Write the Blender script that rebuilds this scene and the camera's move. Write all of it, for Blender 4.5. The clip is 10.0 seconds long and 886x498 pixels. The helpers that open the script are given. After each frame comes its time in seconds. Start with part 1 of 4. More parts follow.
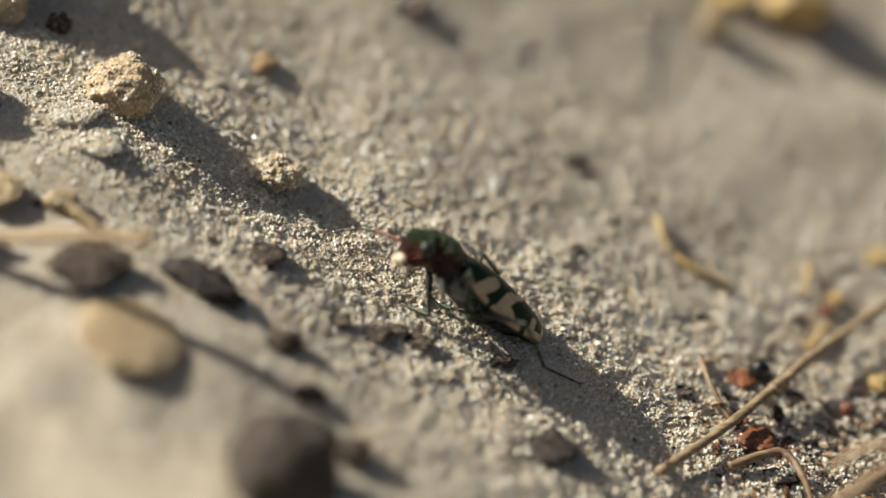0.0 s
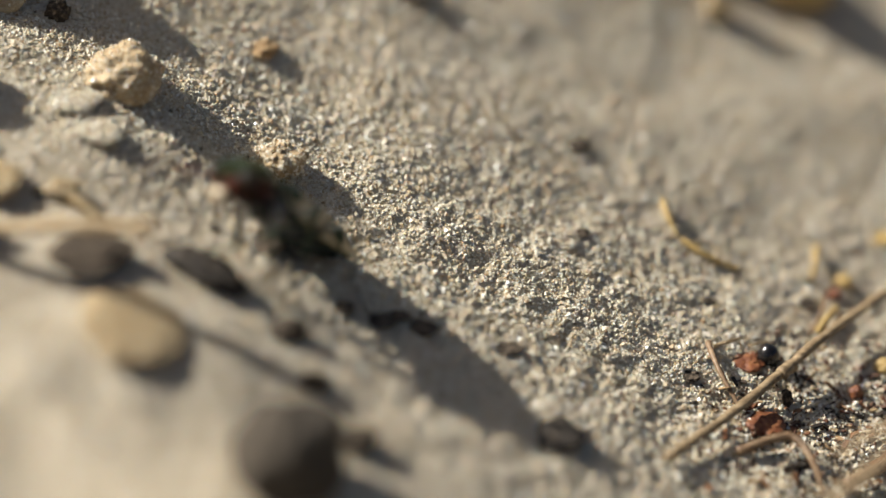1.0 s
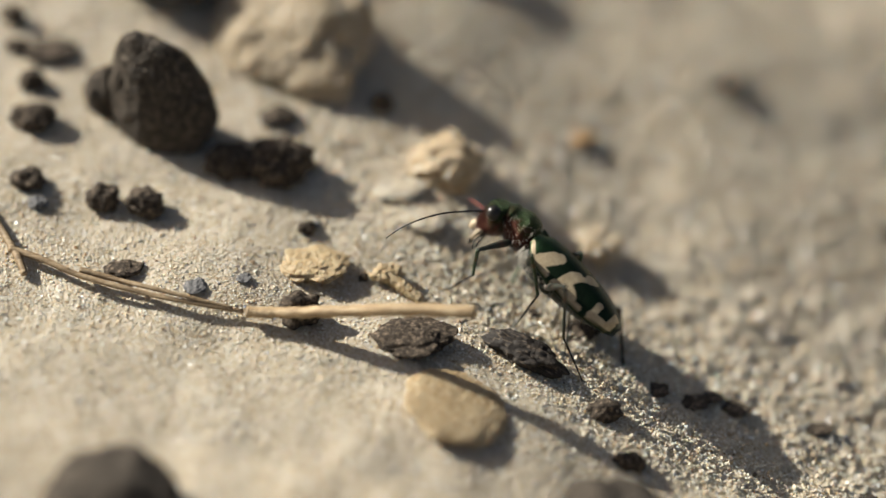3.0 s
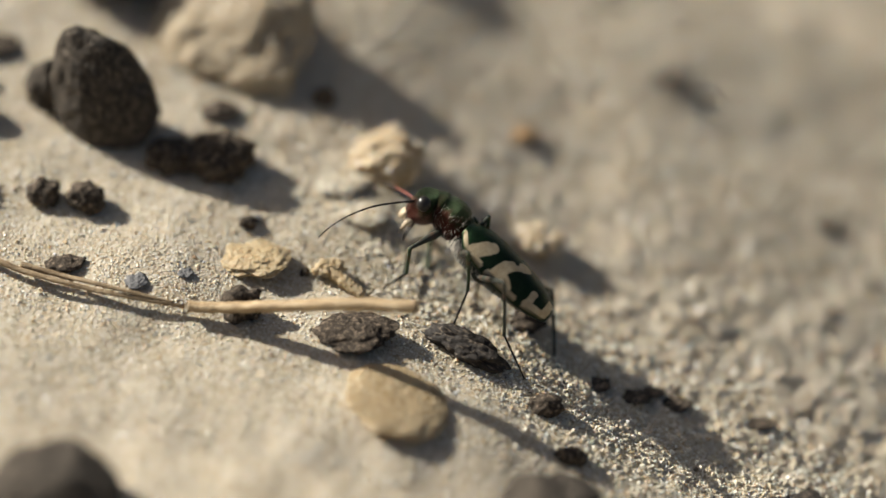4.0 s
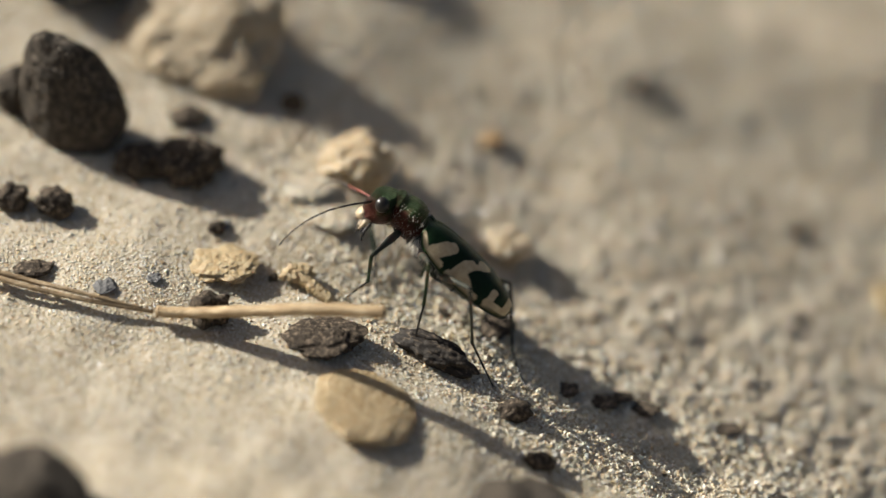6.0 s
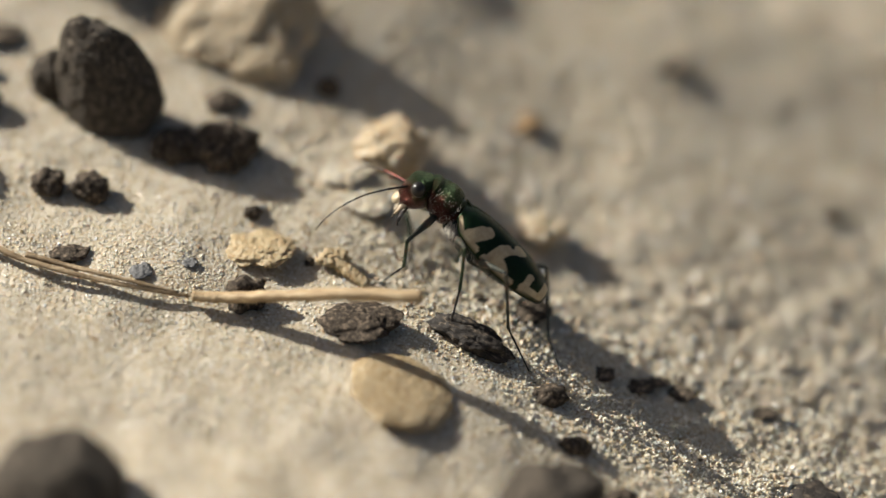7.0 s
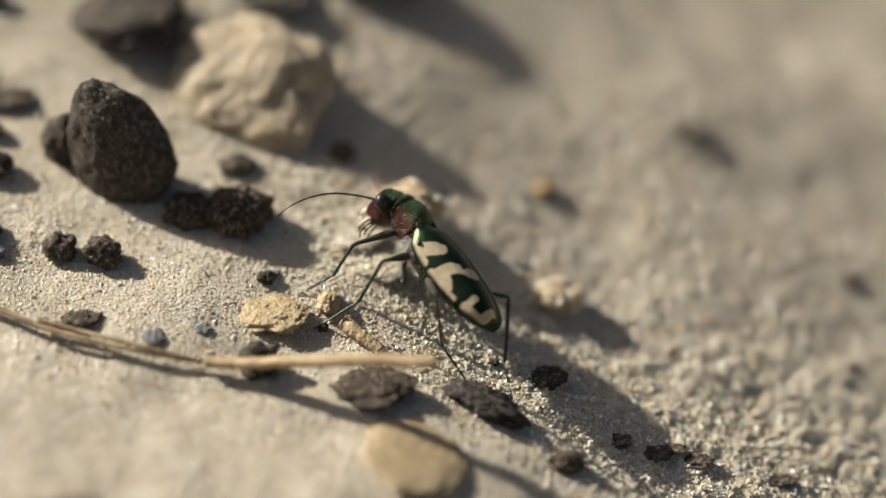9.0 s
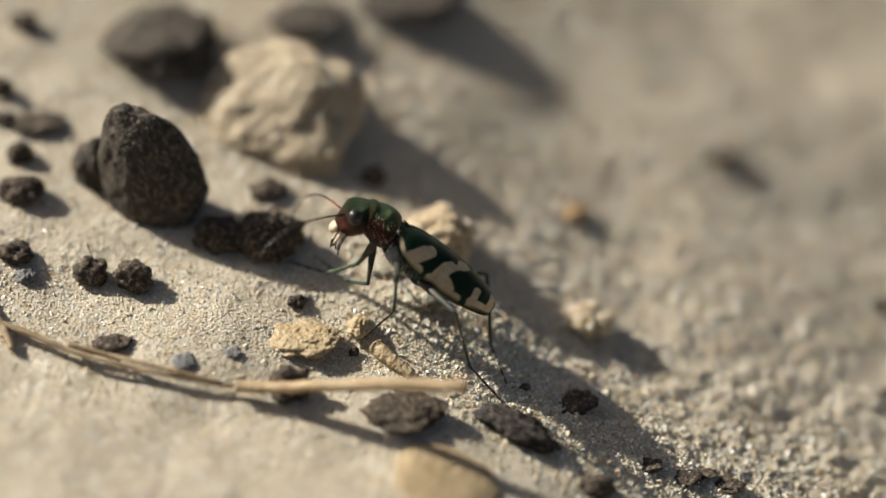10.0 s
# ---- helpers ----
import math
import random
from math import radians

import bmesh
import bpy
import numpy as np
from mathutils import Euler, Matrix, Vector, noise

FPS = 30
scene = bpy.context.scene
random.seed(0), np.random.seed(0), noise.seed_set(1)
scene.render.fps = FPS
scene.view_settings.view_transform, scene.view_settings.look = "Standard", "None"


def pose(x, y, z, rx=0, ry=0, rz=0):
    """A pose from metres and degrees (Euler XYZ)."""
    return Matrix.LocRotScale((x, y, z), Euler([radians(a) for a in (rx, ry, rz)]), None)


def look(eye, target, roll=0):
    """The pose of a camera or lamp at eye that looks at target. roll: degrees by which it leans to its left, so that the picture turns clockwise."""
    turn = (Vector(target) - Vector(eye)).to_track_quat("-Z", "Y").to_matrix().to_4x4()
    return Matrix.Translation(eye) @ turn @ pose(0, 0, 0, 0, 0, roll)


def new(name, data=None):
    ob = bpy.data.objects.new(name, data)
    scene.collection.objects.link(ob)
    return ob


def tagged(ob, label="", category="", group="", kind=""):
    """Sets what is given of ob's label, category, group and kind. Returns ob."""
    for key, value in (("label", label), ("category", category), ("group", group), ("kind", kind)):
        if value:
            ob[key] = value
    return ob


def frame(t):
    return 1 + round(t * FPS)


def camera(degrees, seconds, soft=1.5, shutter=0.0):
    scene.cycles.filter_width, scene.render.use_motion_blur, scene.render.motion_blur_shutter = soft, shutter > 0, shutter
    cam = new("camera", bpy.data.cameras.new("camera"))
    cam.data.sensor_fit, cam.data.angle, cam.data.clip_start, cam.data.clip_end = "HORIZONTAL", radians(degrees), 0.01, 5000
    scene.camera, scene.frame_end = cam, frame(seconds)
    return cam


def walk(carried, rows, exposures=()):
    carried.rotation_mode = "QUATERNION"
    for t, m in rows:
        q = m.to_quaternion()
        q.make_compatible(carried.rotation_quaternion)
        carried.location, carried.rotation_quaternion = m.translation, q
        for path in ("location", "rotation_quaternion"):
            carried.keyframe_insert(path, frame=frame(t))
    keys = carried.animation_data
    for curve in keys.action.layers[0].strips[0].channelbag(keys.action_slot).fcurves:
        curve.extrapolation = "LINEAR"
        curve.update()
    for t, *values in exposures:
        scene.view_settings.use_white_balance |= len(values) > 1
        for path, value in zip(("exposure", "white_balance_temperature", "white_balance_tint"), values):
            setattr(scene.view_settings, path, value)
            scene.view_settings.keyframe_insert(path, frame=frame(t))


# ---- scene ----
# A tiger beetle climbs a sandy slope, seen through a macro lens. True size: the beetle is about 15 mm long.
MM = 0.001

cam = camera(10.0, 10.0, soft=1.5)
cam.data.dof.use_dof = True
cam.data.dof.focus_distance = 0.352
cam.data.dof.aperture_fstop = 7.6

EYE = Vector((0.0, -0.29489, 0.20649))
AHEAD = Vector((0.0, 0.81915, -0.57358))
# seconds, pan to the left, tilt upwards, lean (degrees), slide forwards (mm)
PATH = [
    (0.0, -2.737, -0.812, 0.55, 9), (0.5, -2.967, -0.863, 0.6, 9), (0.8, -2.93, -0.93, 0.3, 11), (1.0, -2.711, -0.978, 0.0, 12),
    (1.1, -2.538, -0.863, 0.0, 12), (1.2, -2.052, -0.710, -0.2, 12), (1.3, -1.541, -0.448, -0.4, 12),
    (1.5, -0.793, -0.422, -0.6, 12), (1.6, -0.134, -0.390, -0.3, 8), (1.7, 0.575, -0.345, 0.0, 1),
    (2.0, 0.745, 0.083, 0.0, 0), (2.2, 1.023, 0.166, 0.0, 0), (2.7, 0.95, 0.09, 0.0, 0), (3.3, 0.614, -0.051, 0.0, 0), (3.5, 0.128, 0.128, 0.0, 0),
    (4.0, 0.237, -0.061, 0.0, 0), (4.5, 0.0, 0.0, 0.0, 0), (5.0, -0.118, -0.109, 0.0, 0),
    (5.5, -0.118, -0.058, 0.0, 0), (5.7, -0.166, 0.019, 0.0, 0), (6.25, -0.06, -0.03, 0.0, 0), (6.8, 0.090, -0.096, 0.0, 0),
    (7.0, 0.288, -0.176, 0.0, 0), (7.5, 0.294, -0.173, 0.0, 0), (8.0, 0.153, -0.006, 0.0, 0),
    (8.5, -0.026, 0.179, 0.0, 2), (9.0, 0.460, 0.563, 0.0, 3), (9.5, 0.831, 0.780, 0.0, 3), (10.0, 0.806, 0.838, 0.0, 3),
]


def eye_pose(pan, tilt, lean, slide):
    at = EYE + AHEAD * slide * MM
    return Matrix.Translation(at) @ pose(0, 0, 0, 55) @ pose(0, 0, 0, tilt) @ pose(0, 0, 0, 0, pan) @ pose(0, 0, 0, 0, 0, lean)


walk(cam, [(t, eye_pose(*row)) for t, *row in PATH])

# ---- light: a low sun from the back left and a clear sky ----
SUN_TO = Vector((-0.775, 0.345, 0.64)).normalized()
world = bpy.data.worlds.new("sky")
scene.world = world
world.use_nodes = True
wn = world.node_tree.nodes
sky = wn.new("ShaderNodeTexSky")
sky.sky_type, sky.sun_disc = "NISHITA", False
sky.sun_elevation = math.asin(SUN_TO.z)
sky.sun_rotation = math.atan2(SUN_TO.x, SUN_TO.y)
sky.dust_density, sky.air_density = 5.0, 0.9
wn["Background"].inputs["Strength"].default_value = 0.041
world.node_tree.links.new(sky.outputs[0], wn["Background"].inputs["Color"])
sun = new("sun", bpy.data.lights.new("sun", "SUN"))
sun.data.energy, sun.data.angle, sun.data.color = 5.0, radians(0.5), (1.0, 0.968, 0.89)
sun.matrix_world = look(SUN_TO * 2, (0, 0, 0))
scene.view_settings.exposure = 0.74


# -- height: the lie of the sand, metres in and out --
def smooth(a, b, v):
    t = np.clip((v - a) / (b - a), 0.0, 1.0)
    return t * t * (3 - 2 * t)


def lattice(ix, iy, seed):
    n = (ix.astype(np.int64) * 374761393 + iy.astype(np.int64) * 668265263 + seed * 974634777) & 0xFFFFFFFF
    n = ((n ^ (n >> 13)) * 1274126177) & 0xFFFFFFFF
    n = ((n ^ (n >> 16)) * 2246822519) & 0xFFFFFFFF
    return ((n ^ (n >> 15)) & 0xFFFF) / 65535.0


def waves(x, y, size, seed):
    """Smooth value noise from -1 to 1, with bumps about that size."""
    u, v = x / size + 1000.37, y / size + 1000.71
    ix, iy = np.floor(u), np.floor(v)
    fx, fy = u - ix, v - iy
    fx, fy = fx * fx * fx * (fx * (fx * 6 - 15) + 10), fy * fy * fy * (fy * (fy * 6 - 15) + 10)
    a, b = lattice(ix, iy, seed), lattice(ix + 1, iy, seed)
    c, d = lattice(ix, iy + 1, seed), lattice(ix + 1, iy + 1, seed)
    return 2 * (a + (b - a) * fx + (c - a) * fy + (a - b - c + d) * fx * fy) - 1


# hollows and swells: x, y, radius across and along (mm), turn (degrees), height (mm)
SWELLS = [(-6.0, -18.5, 6.5, 5.0, 0, 0.35), (12.0, -24.0, 8.0, 6.0, 0, 0.9)]


def height(x, y, fine=True):
    x, y = np.asarray(x, float) * 1000, np.asarray(y, float) * 1000
    far = np.sqrt(x * x + y * y)
    sx, sy = 250 * np.tanh(x / 250), 250 * np.tanh(y / 250)
    crest = sx + 0.25 * sy + 2
    brow = np.maximum(0, crest - 0.6 * np.maximum(0, -8 - sy))
    h = -0.314 * sx + 0.151 * sy - np.where(crest < 0, 0.22 * (np.sqrt(crest * crest + 49) - 7), 1.35 * (1 - np.exp(-(brow / 16) ** 2)))
    s = (x + y + 9.5) * 0.7071
    near = 1 / (1 + (far / 120) ** 4)
    h = h - 0.45 * smooth(0, 12, s) * near + 1.15 * smooth(9, 40, s) * near
    h = h + 0.85 * np.logaddexp(0, np.clip((y - 6) / 6, -30, 15)) * near
    h = h + (-0.6 * smooth(14, 42, crest) - 0.85 * np.exp(-((crest - 8) / 10) ** 2)) * near
    for px, py, ra, rb, turn, up in SWELLS:
        c, w = np.cos(np.radians(turn)), np.sin(np.radians(turn))
        dx, dy = x - px, y - py
        h = h + up * np.exp(-((dx * c + dy * w) / ra) ** 2 - ((dy * c - dx * w) / rb) ** 2)
    h = h + 0.45 * waves(x, y, 9.0, 1) * near + 0.18 * waves(x, y, 3.3, 2) * near
    h = h + 12 * waves(x, y, 400.0, 8) * (1 - near) * smooth(150, 900, far)
    if fine:
        rough = (0.16 + 0.84 * smooth(-2, 9, s)) * (1 - 0.75 * smooth(0, 13, y))
        a, b, c, d = 0.8 * x + 0.6 * y, 0.8 * y - 0.6 * x, 0.39 * x - 0.92 * y, 0.39 * y + 0.92 * x
        h = h + near * (0.13 * rough * waves(a, b, 1.5, 3) + 0.14 * rough * waves(c, d, 0.8, 4) + 0.06 * (0.3 + rough) * waves(0.97 * x + 0.26 * y, 0.97 * y - 0.26 * x, 0.42, 5))
    return h / 1000
# -- height end


# ---- materials ----
def material(name, rough=0.6, metal=0.0, spec=0.5):
    m = bpy.data.materials.new(name)
    m.use_nodes = True
    b = m.node_tree.nodes["Principled BSDF"]
    b.inputs["Roughness"].default_value = rough
    b.inputs["Metallic"].default_value = metal
    b.inputs["Specular IOR Level"].default_value = spec
    return m, m.node_tree.nodes, m.node_tree.links, b


def noise_fac(n, l, scale, detail=4.0, rough=0.6, stretch=None):
    """A noise in object space; scale in features per millimetre."""
    co = n.new("ShaderNodeTexCoord")
    mp = n.new("ShaderNodeMapping")
    s = stretch or (1, 1, 1)
    mp.inputs["Scale"].default_value = tuple(1000 * scale * k for k in s)
    tex = n.new("ShaderNodeTexNoise")
    tex.inputs["Scale"].default_value, tex.inputs["Detail"].default_value, tex.inputs["Roughness"].default_value = 1.0, detail, rough
    l.new(co.outputs["Object"], mp.inputs["Vector"])
    l.new(mp.outputs[0], tex.inputs["Vector"])
    return tex.outputs["Fac"]


def ramp(n, l, fac, stops, constant=False):
    r = n.new("ShaderNodeValToRGB")
    r.color_ramp.interpolation = "CONSTANT" if constant else "LINEAR"
    e = r.color_ramp.elements
    while len(e) < len(stops):
        e.new(0.5)
    for k, (p, c) in zip(e, stops):
        k.position, k.color = p, (*c, 1)
    l.new(fac, r.inputs[0])
    return r.outputs[0]


def mix(n, l, fac, a, b, how="MIX"):
    m = n.new("ShaderNodeMix")
    m.data_type, m.blend_type = "RGBA", how
    if isinstance(fac, float):
        m.inputs[0].default_value = fac
    else:
        l.new(fac, m.inputs[0])
    for sock, v in ((m.inputs[6], a), (m.inputs[7], b)):
        if isinstance(v, tuple):
            sock.default_value = (*v, 1)
        else:
            l.new(v, sock)
    return m.outputs[2]


def relief(n, l, b, fac, strength, depth):
    bump = n.new("ShaderNodeBump")
    bump.inputs["Strength"].default_value, bump.inputs["Distance"].default_value = strength, depth
    l.new(fac, bump.inputs["Height"])
    l.new(bump.outputs[0], b.inputs["Normal"])


def mottled(name, stops, scale, big, rough=0.75, bump=0.5, depth=0.0001, spec=0.3, stretch=None):
    """Two scales of mottling, with relief."""
    m, n, l, b = material(name, rough, 0.0, spec)
    small = ramp(n, l, noise_fac(n, l, scale, 5, 0.65, stretch), stops)
    large = ramp(n, l, noise_fac(n, l, big, 3), [(0.3, (0.72, 0.72, 0.72)), (0.7, (1.0, 1.0, 1.0))])
    l.new(mix(n, l, 1.0, small, large, "MULTIPLY"), b.inputs["Base Color"])
    relief(n, l, b, noise_fac(n, l, scale * 1.6, 3, 0.7), bump, depth)
    return m


def grainy(name, tint, cell, rough=0.55):
    """Packed sand: every grain a cell with its own colour, rounded by relief, letting some light through."""
    m, n, l, b = material(name, rough, 0.0, 0.4)
    co = n.new("ShaderNodeTexCoord")
    mp = n.new("ShaderNodeMapping")
    mp.inputs["Scale"].default_value = (1000 * cell,) * 3
    l.new(co.outputs["Object"], mp.inputs["Vector"])
    vor = n.new("ShaderNodeTexVoronoi")
    vor.inputs["Scale"].default_value = 1.0
    l.new(mp.outputs[0], vor.inputs["Vector"])
    sep = n.new("ShaderNodeSeparateColor")
    l.new(vor.outputs["Color"], sep.inputs[0])
    grain = ramp(n, l, sep.outputs[0], [
        (0.0, (0.30, 0.20, 0.11)), (0.03, (0.45, 0.35, 0.22)), (0.12, (0.51, 0.42, 0.295)), (0.4, (0.53, 0.45, 0.33)), (0.8, (0.56, 0.485, 0.37)), (0.97, (0.62, 0.56, 0.46))])
    large = ramp(n, l, noise_fac(n, l, 0.13, 4), [(0.3, (0.80, 0.79, 0.77)), (0.7, (1.0, 1.0, 1.0))])
    patch = ramp(n, l, noise_fac(n, l, 0.7, 3), [(0.3, (0.86, 0.84, 0.80)), (0.6, (1.0, 1.0, 1.0))])
    col = mix(n, l, 1.0, mix(n, l, 1.0, mix(n, l, 1.0, grain, large, "MULTIPLY"), patch, "MULTIPLY"), tint, "MULTIPLY")
    l.new(col, b.inputs["Base Color"])
    b.inputs["Subsurface Weight"].default_value = 0.35
    b.inputs["Subsurface Radius"].default_value = (1.0, 0.7, 0.45)
    b.inputs["Subsurface Scale"].default_value = 0.00022
    inv = n.new("ShaderNodeMath")
    inv.operation = "SUBTRACT"
    inv.inputs[0].default_value = 1.0
    l.new(vor.outputs["Distance"], inv.inputs[1])
    relief(n, l, b, inv.outputs[0], 0.55, 0.00012)
    return m


SAND = grainy("sand", (0.98, 0.99, 1.0), 4.6)
CRUST = grainy("sand_crust", (0.93, 0.87, 0.76), 4.6, 0.6)
STONESAND = grainy("crusted_block", (0.74, 0.70, 0.63), 4.6, 0.65)
BLOCKSAND = grainy("block_sand", (0.80, 0.70, 0.55), 4.6, 0.6)
BROWNSAND = grainy("brown_sand", (0.62, 0.47, 0.30), 4.6, 0.6)
PALETAN = grainy("pale_tan_crust", (0.79, 0.70, 0.545), 4.6, 0.6)
TAN = grainy("tan_crumb", (0.78, 0.70, 0.54), 4.6, 0.6)
DUNG = mottled("dry_pellet", [(0.3, (0.030, 0.024, 0.018)), (0.52, (0.085, 0.068, 0.050)), (0.72, (0.27, 0.22, 0.165))], 3.0, 0.5, 0.8, 1.0, 0.0004, 0.3, (1, 1, 0.6))
HUMUS = mottled("humus_crumb", [(0.32, (0.020, 0.015, 0.010)), (0.52, (0.062, 0.047, 0.033)), (0.70, (0.27, 0.205, 0.145))], 3.0, 0.5, 0.8, 1.0, 0.00015, 0.2)
GREYCRUMB = mottled("grey_crumb", [(0.3, (0.05, 0.05, 0.05)), (0.6, (0.15, 0.145, 0.14)), (0.8, (0.28, 0.26, 0.23))], 3.4, 0.5, 0.65, 0.9, 0.0001, 0.5)
BARK = mottled("bark", [(0.3, (0.012, 0.009, 0.006)), (0.55, (0.030, 0.022, 0.015)), (0.74, (0.24, 0.18, 0.12))], 2.8, 0.5, 0.75, 0.9, 0.00012, 0.4, (0.35, 1.2, 1.2))
STRAW = mottled("dry_straw", [(0.28, (0.20, 0.12, 0.055)), (0.5, (0.44, 0.31, 0.165)), (0.72, (0.60, 0.47, 0.29))], 2.6, 0.35, 0.55, 0.9, 0.00009, 0.4, (0.12, 1, 1))
OLDSTRAW = mottled("old_straw", [(0.28, (0.12, 0.075, 0.035)), (0.5, (0.28, 0.195, 0.105)), (0.72, (0.43, 0.33, 0.20))], 2.6, 0.35, 0.6, 0.9, 0.00009, 0.4, (0.12, 1, 1))
BROWNTWIG = mottled("brown_twig", [(0.25, (0.08, 0.045, 0.022)), (0.5, (0.21, 0.128, 0.068)), (0.75, (0.36, 0.255, 0.15))], 1.6, 0.25, 0.55, 0.5, 0.00005, 0.4, (0.2, 1, 1))
YELLOW = mottled("yellow_litter", [(0.25, (0.28, 0.17, 0.05)), (0.5, (0.47, 0.32, 0.11)), (0.75, (0.58, 0.44, 0.2))], 1.5, 0.3, 0.6, 0.5, 0.00005, 0.4)
RUST = mottled("rusty_bark", [(0.25, (0.055, 0.016, 0.007)), (0.5, (0.19, 0.06, 0.022)), (0.75, (0.36, 0.17, 0.065))], 2.2, 0.4, 0.55, 0.8, 0.0001, 0.4)
JET, _n, _l, _b = material("glossy_black_seed", 0.16)
_l.new(ramp(_n, _l, noise_fac(_n, _l, 1.5), [(0.3, (0.006, 0.006, 0.007)), (0.7, (0.02, 0.018, 0.016))]), _b.inputs["Base Color"])

GRAIN, _n, _l, _b = material("sand_grains", 0.4, 0.0, 0.5)
_g = _n.new("ShaderNodeNewGeometry")
_c = ramp(_n, _l, _g.outputs["Random Per Island"], [
    (0.0, (0.10, 0.08, 0.06)), (0.012, (0.30, 0.20, 0.10)), (0.06, (0.50, 0.395, 0.255)), (0.2, (0.535, 0.458, 0.34)),
    (0.6, (0.575, 0.515, 0.405)), (0.9, (0.62, 0.572, 0.47)), (0.98, (0.72, 0.70, 0.63))])
_l.new(_c, _b.inputs["Base Color"])
_l.new(ramp(_n, _l, _g.outputs["Random Per Island"], [(0.0, (0.6,) * 3), (0.7, (0.5,) * 3), (0.85, (0.26,) * 3), (1.0, (0.28,) * 3)]), _b.inputs["Roughness"])
_b.inputs["Subsurface Weight"].default_value = 0.5
_b.inputs["Subsurface Radius"].default_value = (1.0, 0.75, 0.5)
_b.inputs["Subsurface Scale"].default_value = 0.00025


LITTER, _n, _l, _b = material("litter_shreds", 0.7, 0.0, 0.3)
_g = _n.new("ShaderNodeNewGeometry")
_l.new(mix(_n, _l, 1.0, ramp(_n, _l, _g.outputs["Random Per Island"], [
    (0.0, (0.015, 0.011, 0.008)), (0.45, (0.055, 0.036, 0.023)), (0.7, (0.14, 0.05, 0.022)), (0.86, (0.25, 0.12, 0.05)), (1.0, (0.42, 0.30, 0.16))]),
    ramp(_n, _l, noise_fac(_n, _l, 2.0), [(0.3, (0.6, 0.6, 0.6)), (0.7, (1.0, 1.0, 1.0))]), "MULTIPLY"), _b.inputs["Base Color"])

# ---- building helpers ----
def finish(name, me, mat, smooth_faces=True):
    me.materials.append(mat)
    me.polygons.foreach_set("use_smooth", [smooth_faces] * len(me.polygons))
    return me


def from_bm(name, bm, mat, smooth_faces=True):
    me = bpy.data.meshes.new(name)
    bm.normal_update()
    bm.to_mesh(me)
    bm.free()
    return finish(name, me, mat, smooth_faces)


def part(name, bm, mat, parent, label=""):
    ob = new(name, from_bm(name, bm, mat))
    ob.parent = parent
    return tagged(ob, label)


def ground_z(x, y):
    """Height in metres under the point x, y in millimetres."""
    return float(height(x * MM, y * MM, False))


def lump_bm(size, seed, knobs=0.25, grain=0.05, detail=4, squash=0.0, freq=1.6, pellets=0.0, pitch=3.4, taper=0.0, blocky=1.0):
    """A lumpy body with half-axes size (mm): broad knobs, then crumbs on its skin."""
    bm = bmesh.new()
    bmesh.ops.create_icosphere(bm, subdivisions=detail, radius=1.0)
    off = Vector((seed * 7.13, seed * 3.71, seed * 1.97))
    mean = (size[0] + size[1] + size[2]) / 3
    for v in bm.verts:
        d = v.co.normalized()
        r = 1 + knobs * noise.noise(d * freq + off) + 0.5 * knobs * noise.noise(d * freq * 2.3 + off)
        slim = 1 - taper * d.z
        if blocky < 1:
            d = Vector([math.copysign(abs(c) ** blocky, c) for c in d])
        p = Vector((d.x * size[0] * slim, d.y * size[1] * slim, d.z * size[2])) * r
        q = p / mean
        g = noise.noise(p * 1.3 + off) * 0.6 + noise.noise(p * 3.1 + off) * 0.5 + abs(noise.noise(p * 5.3 + off)) * 0.5
        p += d * grain * mean * g
        if pellets:
            p += d * pellets * (0.5 - noise.voronoi(p * pitch + off)[0][0])
        if squash and p.z > size[2] * squash:
            p.z = size[2] * squash + (p.z - size[2] * squash) * 0.25
        v.co = p * MM
    return bm


GRAINED = []


def lump(name, x, y, size, mat, label, category, seed, rz=0.0, lift=0.0, tilt=(0, 0), group="", **kw):
    """A lump resting on the sand at x, y (mm); lift raises its middle over the sand (mm)."""
    ob = new(name, from_bm(name, lump_bm(size, seed, **kw), mat))
    ob.matrix_world = Matrix.Translation((x * MM, y * MM, ground_z(x, y) + lift * MM)) @ pose(0, 0, 0, tilt[0], tilt[1], rz)
    if mat in (CRUST, BLOCKSAND, STONESAND):
        GRAINED.append(ob)
    return tagged(ob, label, category, group)


def tube_bm(points, radii, sides=8, rough=0.0, seed=0, bm=None, flat=1.0):
    """A tapered tube through points (metres), with a radius (metres) at each."""
    bm = bm or bmesh.new()
    rings, ref = [], Vector((0.31, 0.22, 0.93))
    for i, p in enumerate(points):
        a, b = points[max(i - 1, 0)], points[min(i + 1, len(points) - 1)]
        t = (Vector(b) - Vector(a)).normalized()
        u = t.cross(ref)
        if u.length < 0.05:
            u = t.cross(Vector((1, 0, 0)))
        u.normalize()
        v = t.cross(u)
        ring = []
        for k in range(sides):
            w = 2 * math.pi * k / sides
            r = radii[i] * (1 + rough * noise.noise(Vector((k * 1.7, i * 0.9, seed * 3.1))))
            ring.append(bm.verts.new(Vector(p) + u * (math.cos(w) * r) + v * (math.sin(w) * r * flat)))
        rings.append(ring)
    for a, b in zip(rings, rings[1:]):
        for k in range(sides):
            bm.faces.new((a[k], a[(k + 1) % sides], b[(k + 1) % sides], b[k]))
    bm.faces.new(rings[0][::-1])
    bm.faces.new(rings[-1])
    bmesh.ops.recalc_face_normals(bm, faces=bm.faces)
    return bm


